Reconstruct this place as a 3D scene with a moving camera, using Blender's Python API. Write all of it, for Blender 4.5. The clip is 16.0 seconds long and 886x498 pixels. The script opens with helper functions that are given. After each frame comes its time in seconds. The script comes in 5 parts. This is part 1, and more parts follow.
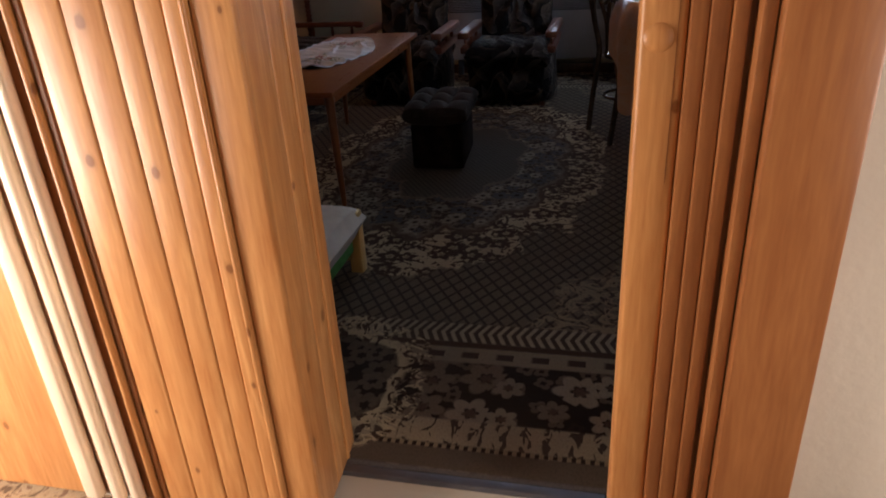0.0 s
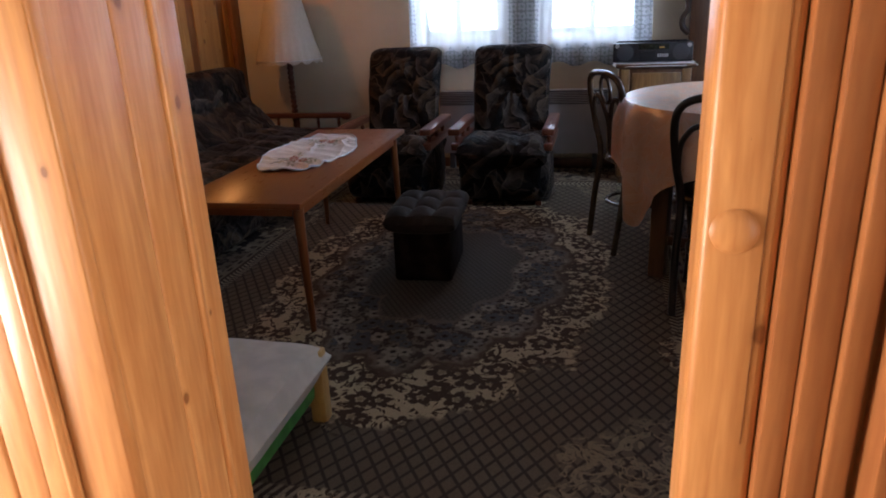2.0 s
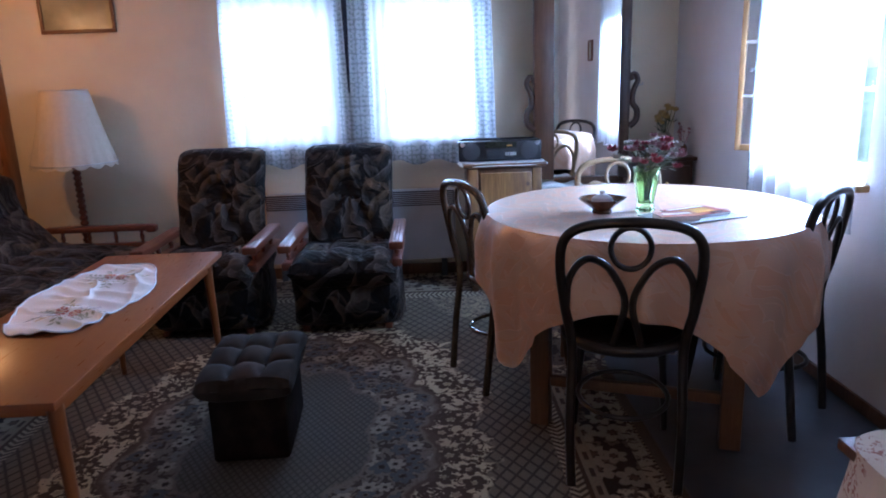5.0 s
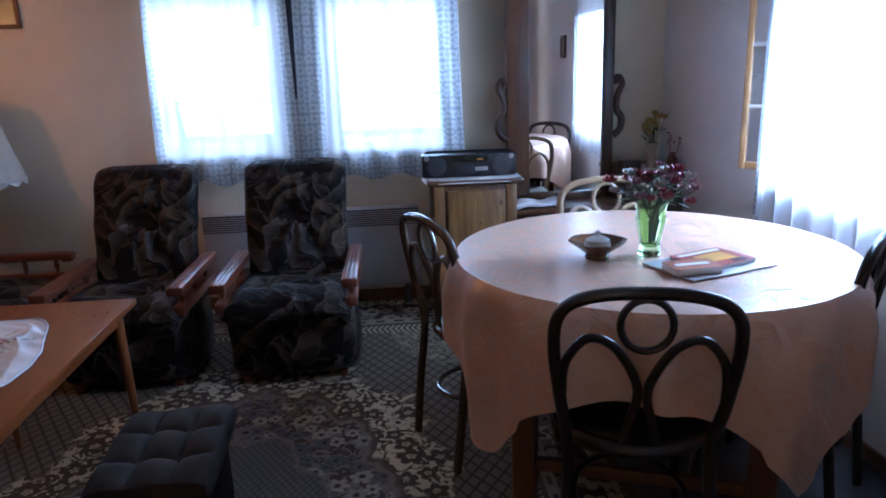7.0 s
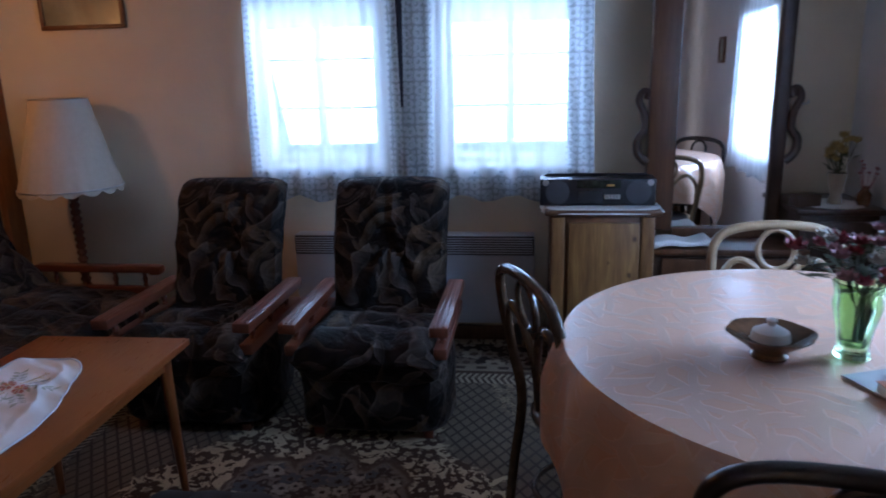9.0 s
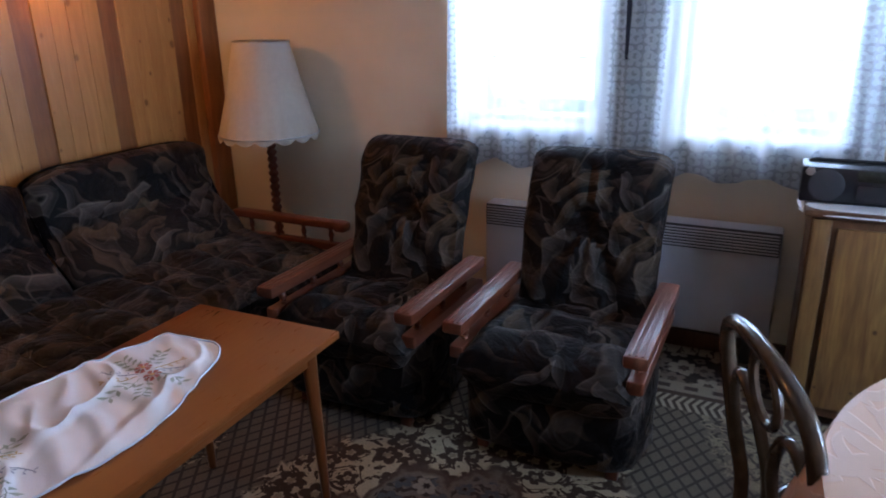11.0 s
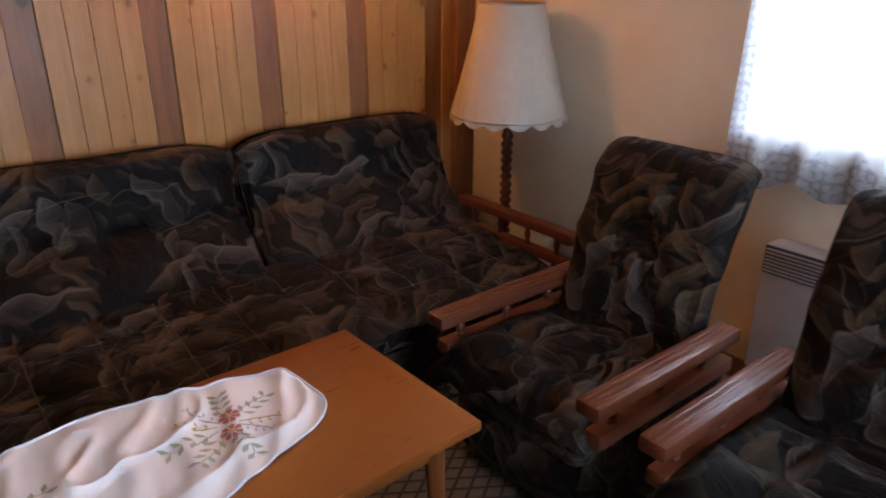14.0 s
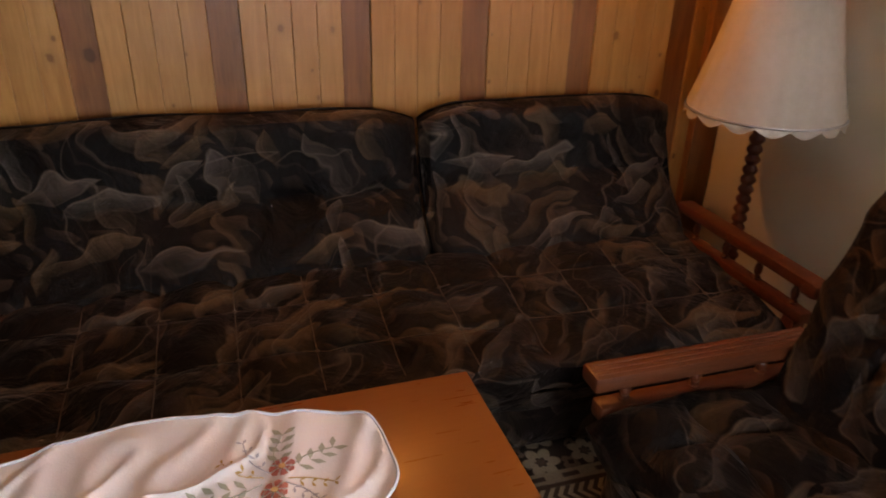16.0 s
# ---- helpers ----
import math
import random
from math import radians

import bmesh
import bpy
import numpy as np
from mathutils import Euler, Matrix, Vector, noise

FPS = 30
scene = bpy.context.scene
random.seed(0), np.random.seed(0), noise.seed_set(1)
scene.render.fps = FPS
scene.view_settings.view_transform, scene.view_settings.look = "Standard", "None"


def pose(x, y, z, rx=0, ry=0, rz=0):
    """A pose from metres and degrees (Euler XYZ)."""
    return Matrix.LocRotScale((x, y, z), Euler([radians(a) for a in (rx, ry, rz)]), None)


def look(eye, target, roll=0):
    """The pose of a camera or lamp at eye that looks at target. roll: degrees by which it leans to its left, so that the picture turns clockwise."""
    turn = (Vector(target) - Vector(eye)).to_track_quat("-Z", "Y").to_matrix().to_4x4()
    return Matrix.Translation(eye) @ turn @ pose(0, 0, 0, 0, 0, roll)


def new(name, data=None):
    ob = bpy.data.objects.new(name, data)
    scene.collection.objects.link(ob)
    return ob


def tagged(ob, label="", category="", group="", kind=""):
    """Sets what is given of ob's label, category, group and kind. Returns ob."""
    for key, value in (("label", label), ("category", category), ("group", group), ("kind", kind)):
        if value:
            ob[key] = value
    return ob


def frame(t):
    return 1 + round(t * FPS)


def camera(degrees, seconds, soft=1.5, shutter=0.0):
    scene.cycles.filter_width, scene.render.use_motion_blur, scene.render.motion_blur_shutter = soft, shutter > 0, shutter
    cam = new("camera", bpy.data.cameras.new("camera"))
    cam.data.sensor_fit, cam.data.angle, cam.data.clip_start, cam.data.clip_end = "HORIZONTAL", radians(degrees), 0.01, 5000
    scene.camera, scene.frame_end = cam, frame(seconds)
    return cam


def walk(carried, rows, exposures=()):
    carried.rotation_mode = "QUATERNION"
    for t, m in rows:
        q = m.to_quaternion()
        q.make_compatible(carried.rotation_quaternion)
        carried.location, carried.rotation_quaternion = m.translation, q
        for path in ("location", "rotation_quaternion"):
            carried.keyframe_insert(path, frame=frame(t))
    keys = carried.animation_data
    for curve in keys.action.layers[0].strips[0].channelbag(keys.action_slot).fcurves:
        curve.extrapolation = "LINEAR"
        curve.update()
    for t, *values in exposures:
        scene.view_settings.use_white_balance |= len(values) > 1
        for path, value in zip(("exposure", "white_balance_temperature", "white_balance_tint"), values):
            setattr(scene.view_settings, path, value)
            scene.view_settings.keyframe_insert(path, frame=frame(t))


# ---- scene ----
cam = camera(65.2, 16.0, soft=1.8, shutter=0.4)
PATH = [
    (0, (-0.018, -0.151, 1.199), (-0.453, 1.598, 0.33), -3.4),
    (0.5, (-0.047, -0.038, 1.198), (-0.459, 1.737, 0.374), -3.6),
    (1, (-0.056, 0.097, 1.209), (-0.458, 1.904, 0.451), -3.9),
    (1.5, (-0.05, 0.192, 1.219), (-0.466, 2.021, 0.525), -3.4),
    (2, (-0.067, 0.292, 1.227), (-0.498, 2.127, 0.557), -2.5),
    (2.5, (-0.102, 0.416, 1.23), (-0.5, 2.273, 0.603), -1.8),
    (3, (-0.159, 0.536, 1.234), (-0.446, 2.429, 0.658), -1.2),
    (3.5, (-0.189, 0.628, 1.23), (-0.385, 2.543, 0.685), -1.7),
    (4, (-0.198, 0.74, 1.247), (-0.298, 2.666, 0.717), -1.9),
    (4.5, (-0.197, 0.854, 1.276), (-0.222, 2.788, 0.769), -2.2),
    (5, (-0.183, 0.963, 1.297), (-0.151, 2.905, 0.821), -2.0),
    (5.2, (-0.187, 1.011, 1.302), (-0.13, 2.95, 0.816), -1.7),
    (7.5, (-0.094, 1.63, 1.375), (0.034, 3.561, 0.87), -2.1),
    (8, (-0.036, 1.753, 1.374), (-0.02, 3.694, 0.89), -1.7),
    (8.5, (-0.025, 1.907, 1.377), (-0.125, 3.848, 0.904), -1.4),
    (9, (-0.038, 2.077, 1.383), (-0.29, 4.0, 0.895), -1.4),
    (9.5, (-0.066, 2.187, 1.377), (-0.464, 4.077, 0.858), -1.8),
    (10, (-0.074, 2.322, 1.404), (-0.634, 4.154, 0.828), -1.7),
    (12.5, (-0.14, 2.953, 1.431), (-1.28, 4.42, 0.689), -0.1),
    (13, (-0.191, 3.04, 1.43), (-1.418, 4.416, 0.656), 0.1),
    (13.5, (-0.244, 3.155, 1.436), (-1.567, 4.453, 0.684), 0.3),
    (14, (-0.272, 3.285, 1.427), (-1.715, 4.454, 0.683), 0.1),
    (14.5, (-0.331, 3.378, 1.403), (-1.873, 4.389, 0.629), -0.1),
    (15, (-0.417, 3.5, 1.402), (-2.034, 4.351, 0.589), 0.2),
    (15.5, (-0.496, 3.599, 1.418), (-2.164, 4.31, 0.574), 1.3),
    (16, (-0.554, 3.679, 1.418), (-2.271, 4.227, 0.551), 1.5),
]
EXPOSURES = [
    (0.0, 0.45, 6700, 18), (1.5, 0.90, 6700, 18), (2.5, 1.6, 6300, 18), (3.5, 2.1, 5250, 16), (5.0, 2.05, 5150, 16),
    (7.5, 1.42, 5250, 15), (9.0, 1.05, 5250, 15), (10.0, 1.22, 5500, 15), (12.5, 2.15, 6350, 16), (14.5, 2.0, 7700, 20), (16.0, 1.9, 9600, 24),
]
walk(cam, [(t, look(eye, target, roll)) for t, eye, target, roll in PATH], EXPOSURES)

# ---- light ----
world = bpy.data.worlds.new("sky")
scene.world = world
world.use_nodes = True
wt = world.node_tree
sky = wt.nodes.new("ShaderNodeTexSky")
sky.sky_type = "NISHITA"
sky.sun_disc = False
sky.sun_elevation = radians(50)
sky.sun_rotation = radians(200)
wt.links.new(sky.outputs[0], wt.nodes["Background"].inputs[0])
wt.nodes["Background"].inputs[1].default_value = 0.06


def area_lamp(name, m, w, h, power, color, spread=180):
    d = bpy.data.lights.new(name, "AREA")
    d.shape, d.size, d.size_y, d.energy, d.color = "RECTANGLE", w, h, power, color
    d.spread = radians(spread)
    ob = new(name, d)
    ob.matrix_world = m
    return ob


def bulb_lamp(name, x, y, z, power, color, radius):
    d = bpy.data.lights.new(name, "POINT")
    d.energy, d.color, d.shadow_soft_size = power, color, radius
    ob = new(name, d)
    ob.location = (x, y, z)
    return ob


sun = bpy.data.lights.new("sun", "SUN")
sun.energy, sun.angle, sun.color = 2.5, radians(0.6), (1.0, 0.95, 0.86)
new("sun", sun).matrix_world = look((-4, -6, 9), (0, 0, 0))

DAY = (0.58, 0.76, 1.0)
WARM = (1.0, 0.44, 0.13)
# daylight in the openings: two windows in the far wall, one in the side wall; the two hall lamps beside the walker are
# added fill with no known source
area_lamp("window_daylight", look((-1.13, 5.86, 1.36), (-1.13, 3.3, 0.1)), 0.62, 0.78, 9.0, DAY)
area_lamp("window_daylight", look((-0.155, 5.86, 1.36), (-0.155, 3.3, 0.1)), 0.62, 0.78, 9.0, DAY)
area_lamp("window_daylight", look((1.77, 3.88, 1.38), (0.3, 3.70, -0.10)), 0.72, 1.0, 31.0, (0.53, 0.73, 1.0), 125)
area_lamp("hall_fill_light", look((-2.02, 0.22, 0.62), (-0.70, 0.85, 0.50)), 0.70, 0.8, 34, (1.0, 0.87, 0.74))
area_lamp("hall_fill_light", look((1.44, 0.10, 0.85), (-0.60, 0.95, 0.45)), 0.42, 0.8, 8, (1.0, 0.87, 0.74), 140)
# the lit wall lamp over the sofa
bulb_lamp("wall_lamp_light", -2.770, 4.49, 1.735, 4.5, WARM, 0.035)

# ---- materials ----


class Nodes:
    """A node material and short ways to add nodes to it."""

    def __init__(self, name, rough=0.6, metal=0.0, spec=0.5):
        self.mat = bpy.data.materials.new(name)
        self.mat.use_nodes = True
        self.t = self.mat.node_tree
        self.b = self.t.nodes["Principled BSDF"]
        self.out = self.t.nodes["Material Output"]
        self.b.inputs["Roughness"].default_value = rough
        self.b.inputs["Metallic"].default_value = metal
        self.b.inputs["Specular IOR Level"].default_value = spec
        self.co = self.t.nodes.new("ShaderNodeTexCoord").outputs["Object"]

    def put(self, socket, v):
        if isinstance(v, bpy.types.NodeSocket):
            self.t.links.new(v, socket)
        elif isinstance(v, (tuple, list)) and len(v) == 3 and len(socket.default_value) == 4:
            socket.default_value = (*v, 1)
        else:
            socket.default_value = v

    def m(self, op, a, b=0.0, c=0.0):
        n = self.t.nodes.new("ShaderNodeMath")
        n.operation = op
        for i, v in enumerate((a, b, c)):
            self.put(n.inputs[i], v)
        return n.outputs[0]

    def vm(self, op, a, b=(0, 0, 0)):
        n = self.t.nodes.new("ShaderNodeVectorMath")
        n.operation = op
        self.put(n.inputs[0], a)
        self.put(n.inputs[1], b)
        return n.outputs[0]

    def xyz(self, v):
        n = self.t.nodes.new("ShaderNodeSeparateXYZ")
        self.put(n.inputs[0], v)
        return n.outputs

    def vec(self, x, y, z=0.0):
        n = self.t.nodes.new("ShaderNodeCombineXYZ")
        for i, v in enumerate((x, y, z)):
            self.put(n.inputs[i], v)
        return n.outputs[0]

    def scaled(self, s, v=None):
        return self.vm("MULTIPLY", v or self.co, s)

    def noise(self, scale, detail=3, v=None, distort=0.0, rough=0.5):
        n = self.t.nodes.new("ShaderNodeTexNoise")
        self.put(n.inputs["Vector"], v or self.co)
        n.inputs["Scale"].default_value = scale
        n.inputs["Detail"].default_value = detail
        n.inputs["Distortion"].default_value = distort
        n.inputs["Roughness"].default_value = rough
        return n.outputs[0]

    def noise3(self, scale, detail=2, v=None):
        n = self.t.nodes.new("ShaderNodeTexNoise")
        self.put(n.inputs["Vector"], v or self.co)
        n.inputs["Scale"].default_value = scale
        n.inputs["Detail"].default_value = detail
        return n.outputs[1]

    def voronoi(self, scale, v=None, feature="F1", rand=1.0):
        n = self.t.nodes.new("ShaderNodeTexVoronoi")
        n.feature = feature
        n.voronoi_dimensions = "2D"
        self.put(n.inputs["Vector"], v or self.co)
        n.inputs["Scale"].default_value = scale
        n.inputs["Randomness"].default_value = rand
        return n.outputs

    def wave(self, scale, distort, v=None, axis="X", kind="BANDS", detail=2.0):
        n = self.t.nodes.new("ShaderNodeTexWave")
        n.wave_type = kind
        if kind == "BANDS":
            n.bands_direction = axis
        self.put(n.inputs["Vector"], v or self.co)
        n.inputs["Scale"].default_value = scale
        n.inputs["Distortion"].default_value = distort
        n.inputs["Detail"].default_value = detail
        return n.outputs[1]

    def mix(self, f, a, b, how="MIX"):
        n = self.t.nodes.new("ShaderNodeMix")
        n.data_type, n.blend_type = "RGBA", how
        self.put(n.inputs[0], f)
        self.put(n.inputs[6], a)
        self.put(n.inputs[7], b)
        return n.outputs[2]

    def ramp(self, f, *stops):
        n = self.t.nodes.new("ShaderNodeValToRGB")
        while len(n.color_ramp.elements) < len(stops):
            n.color_ramp.elements.new(0.5)
        for e, (p, c) in zip(n.color_ramp.elements, stops):
            e.position, e.color = p, (*c, 1) if len(c) == 3 else c
        self.put(n.inputs[0], f)
        return n.outputs[0]

    def step(self, v, lo, hi):
        n = self.t.nodes.new("ShaderNodeMapRange")
        n.interpolation_type = "SMOOTHSTEP"
        self.put(n.inputs[0], v)
        n.inputs[1].default_value, n.inputs[2].default_value = lo, hi
        return n.outputs[0]

    def random(self):
        return self.t.nodes.new("ShaderNodeObjectInfo").outputs["Random"]

    def color(self, v):
        self.put(self.b.inputs["Base Color"], v)
        return self

    def rough(self, v):
        self.put(self.b.inputs["Roughness"], v)
        return self

    def bump(self, h, strength=0.3, dist=0.005):
        n = self.t.nodes.new("ShaderNodeBump")
        n.inputs["Strength"].default_value, n.inputs["Distance"].default_value = strength, dist
        self.put(n.inputs["Height"], h)
        self.put(self.b.inputs["Normal"], n.outputs[0])
        return self


def plain(name, col, rough=0.6, metal=0.0, var=0.25, scale=9, bump=0.15):
    """Paint, metal or plastic with faint patches and grain."""
    g = Nodes(name, rough, metal)
    n = g.noise(scale, 5)
    dark = tuple(c * (1 - var) for c in col)
    g.color(g.mix(g.step(n, 0.35, 0.7), dark, col))
    if bump:
        g.bump(g.noise(scale * 12, 4), bump, 0.002)
    return g.mat


def wood(name, light, dark, knots=0.0, rough=0.42, along="Z", grain=9.0, vary=0.35, relief=0.12):
    """Wood with grain along one axis, knots, and a tone of its own for each piece."""
    g = Nodes(name, rough)
    r = g.random()
    sc = {"X": (0.09, 1, 1), "Y": (1, 0.09, 1), "Z": (1, 1, 0.09)}[along]
    shifted = g.vm("ADD", g.co, g.vec(g.m("MULTIPLY", r, 13.0), g.m("MULTIPLY", r, 7.0), g.m("MULTIPLY", r, 29.0)))
    v = g.scaled(sc, shifted)
    bands = g.noise(grain * 2.2, 5, v, 1.2, 0.6)
    fine = g.noise(grain * 16, 3, v)
    f = g.m("ADD", g.m("MULTIPLY", bands, 0.75), g.m("MULTIPLY", fine, 0.35))
    col = g.ramp(f, (0.36, light), (0.52, tuple((a + b) / 2 for a, b in zip(light, dark))), (0.72, dark))
    col = g.mix(g.m("MULTIPLY", g.m("SUBTRACT", r, 0.5), vary), col, dark)
    big = g.noise(2.0, 2, shifted)
    col = g.mix(g.m("MULTIPLY", g.step(big, 0.45, 0.75), 0.25), col, dark)
    if knots:
        sx, sy, sz = g.xyz(shifted)
        kv = g.vec(g.m("ADD", sx, sy), g.m("MULTIPLY", sz, 0.7), 0.0)
        cells = g.voronoi(knots, kv)
        pick = g.xyz(cells["Color"])
        size = g.m("MULTIPLY", g.step(pick[0], 0.30, 0.38), g.m("MULTIPLY_ADD", pick[1], 0.9, 0.35))
        d = g.m("DIVIDE", cells["Distance"], g.m("MAXIMUM", size, 0.001))
        edge = g.m("ADD", d, g.m("MULTIPLY", g.noise(30, 2, shifted), 0.09))
        col = g.mix(g.m("MULTIPLY", g.m("SUBTRACT", 1.0, g.step(edge, 0.085, 0.115)), 0.85), col, tuple(c * k for c, k in zip(dark, (0.42, 0.32, 0.26))))
        col = g.mix(g.m("MULTIPLY", g.m("SUBTRACT", 1.0, g.step(edge, 0.08, 0.18)), 0.35), col, tuple(c * 0.6 for c in dark))
    g.color(col)
    g.rough(g.m("ADD", rough - 0.08, g.m("MULTIPLY", fine, 0.2)))
    g.bump(g.m("ADD", fine, bands), relief, 0.002)
    return g.mat


PINE = wood("varnished_pine", (0.51, 0.275, 0.085), (0.36, 0.165, 0.046), 6.4, 0.38, vary=0.6)
PINE_DOOR = wood("door_pine", (0.66, 0.355, 0.140), (0.42, 0.170, 0.052), 7.0, 0.36, vary=0.22)
# redder pine, with the shade of the doorway's right side in its colour
PINE_RED_SHADED = wood("shaded_reddish_pine", (0.40, 0.170, 0.060), (0.25, 0.090, 0.030), 4.2, 0.34, vary=0.2)
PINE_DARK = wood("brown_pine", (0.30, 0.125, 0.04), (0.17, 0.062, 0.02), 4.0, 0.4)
MAHOGANY = wood("red_brown_wood", (0.165, 0.046, 0.020), (0.105, 0.028, 0.012), 0, 0.30, "Y", 14)
TEAK = wood("orange_brown_veneer", (0.245, 0.068, 0.0145), (0.225, 0.060, 0.0125), 0, 0.29, "Y", 7, 0.1, 0.01)
TEAK.node_tree.nodes["Principled BSDF"].inputs["Specular IOR Level"].default_value = 0.35
TEAK_LEG = wood("orange_brown_wood", (0.25, 0.082, 0.020), (0.16, 0.046, 0.012), 0, 0.32, "Z", 12)
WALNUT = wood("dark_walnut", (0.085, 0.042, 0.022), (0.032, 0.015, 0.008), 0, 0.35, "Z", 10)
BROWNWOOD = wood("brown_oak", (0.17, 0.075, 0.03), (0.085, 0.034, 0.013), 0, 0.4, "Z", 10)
BURL = wood("golden_burl_wood", (0.36, 0.19, 0.06), (0.14, 0.06, 0.02), 7, 0.35, "Z", 8)
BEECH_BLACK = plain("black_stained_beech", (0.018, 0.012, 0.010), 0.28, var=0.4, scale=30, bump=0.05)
# brown lightened to carry the tan highlight on the chair's loops
BEECH_HIGHLIT = plain("highlit_brown_beech", (0.085, 0.056, 0.036), 0.14, var=0.3, scale=30, bump=0.03)
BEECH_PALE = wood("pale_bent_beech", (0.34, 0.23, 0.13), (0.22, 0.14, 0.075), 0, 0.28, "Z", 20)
BEDWOOD = wood("pale_yellow_pine", (0.72, 0.50, 0.20), (0.58, 0.36, 0.11), 0, 0.45, "Z", 9)
# glossy varnish paled to cream for the glare the mouldings catch
CREAM_GLARE = plain("cream_varnish_glare", (0.84, 0.70, 0.54), 0.14, var=0.08)
WHITE = plain("white_paint", (0.78, 0.77, 0.74), 0.45, var=0.06)
FRAMEPAINT = plain("ochre_window_paint", (0.52, 0.30, 0.13), 0.4, var=0.2)
PLASTIC_BLACK = plain("black_plastic", (0.012, 0.013, 0.016), 0.35, var=0.3)
METAL = plain("dull_metal", (0.55, 0.55, 0.56), 0.35, 1.0, 0.15)
BRASS = plain("brass", (0.65, 0.45, 0.18), 0.32, 1.0, 0.2)
HEATER = plain("grey_enamel", (0.42, 0.42, 0.45), 0.5, var=0.12, scale=4)
GRILLE = plain("dark_grille", (0.05, 0.05, 0.055), 0.5)
CLAY = plain("brown_glazed_clay", (0.16, 0.075, 0.035), 0.25, var=0.5, scale=25)
PAPER = plain("paper", (0.75, 0.74, 0.72), 0.6, var=0.08)
RED = plain("red_print", (0.34, 0.055, 0.035), 0.35, var=0.3)
YELLOW = plain("yellow_print", (0.66, 0.34, 0.05), 0.35, var=0.3)
ORANGE = plain("orange_cover", (0.48, 0.17, 0.09), 0.4, var=0.3)
LEAF = plain("dry_green_leaf", (0.075, 0.09, 0.035), 0.6, var=0.5, scale=40)
PETAL_PINK = plain("dusty_pink_petal", (0.42, 0.20, 0.22), 0.7, var=0.4, scale=50)
PETAL_RED = plain("dark_red_petal", (0.35, 0.03, 0.05), 0.6, var=0.4, scale=50)
PETAL_WHITE = plain("cream_petal", (0.55, 0.52, 0.45), 0.7, var=0.3, scale=50)
PETAL_YELLOW = plain("ochre_yellow_petal", (0.46, 0.30, 0.08), 0.6, var=0.4, scale=40)
GREEN_SHEET = plain("green_cloth", (0.06, 0.30, 0.05), 0.85, var=0.25, scale=30)
MATTRESS = plain("beige_white_cloth", (0.62, 0.58, 0.50), 0.85, var=0.15, scale=14)


def wall_paint(name, col):
    g = Nodes(name, 0.85)
    n = g.noise(1.7, 5)
    g.color(g.mix(g.step(n, 0.3, 0.75), tuple(c * 0.86 for c in col), col))
    g.bump(g.m("ADD", g.noise(45, 5), g.m("MULTIPLY", g.noise(6, 3), 1.5)), 0.25, 0.006)
    return g.mat


CREAM = wall_paint("cream_plaster", (0.70, 0.605, 0.45))
LILAC = wall_paint("white_plaster", (0.74, 0.71, 0.70))
CEIL = wall_paint("ceiling_plaster", (0.76, 0.74, 0.70))
HALLWHITE = wall_paint("hall_plaster", (0.62, 0.585, 0.52))


def lino():
    g = Nodes("dark_floor_covering", 0.42)
    n = g.noise(5, 6)
    g.color(g.ramp(n, (0.3, (0.028, 0.028, 0.034)), (0.7, (0.055, 0.052, 0.058))))
    g.bump(g.noise(60, 4), 0.15, 0.002)
    return g.mat


def hall_floor():
    g = Nodes("patterned_hall_carpet", 0.9)
    n = g.noise(14, 4, None, 2.5)
    g.color(g.ramp(n, (0.38, (0.11, 0.065, 0.035)), (0.46, (0.30, 0.21, 0.12)), (0.56, (0.33, 0.24, 0.15)), (0.62, (0.16, 0.09, 0.05))))
    g.bump(g.noise(220, 2), 0.4, 0.003)
    return g.mat


LINO, HALLFLOOR = lino(), hall_floor()
RUG_W, RUG_L = 2.74, 4.62


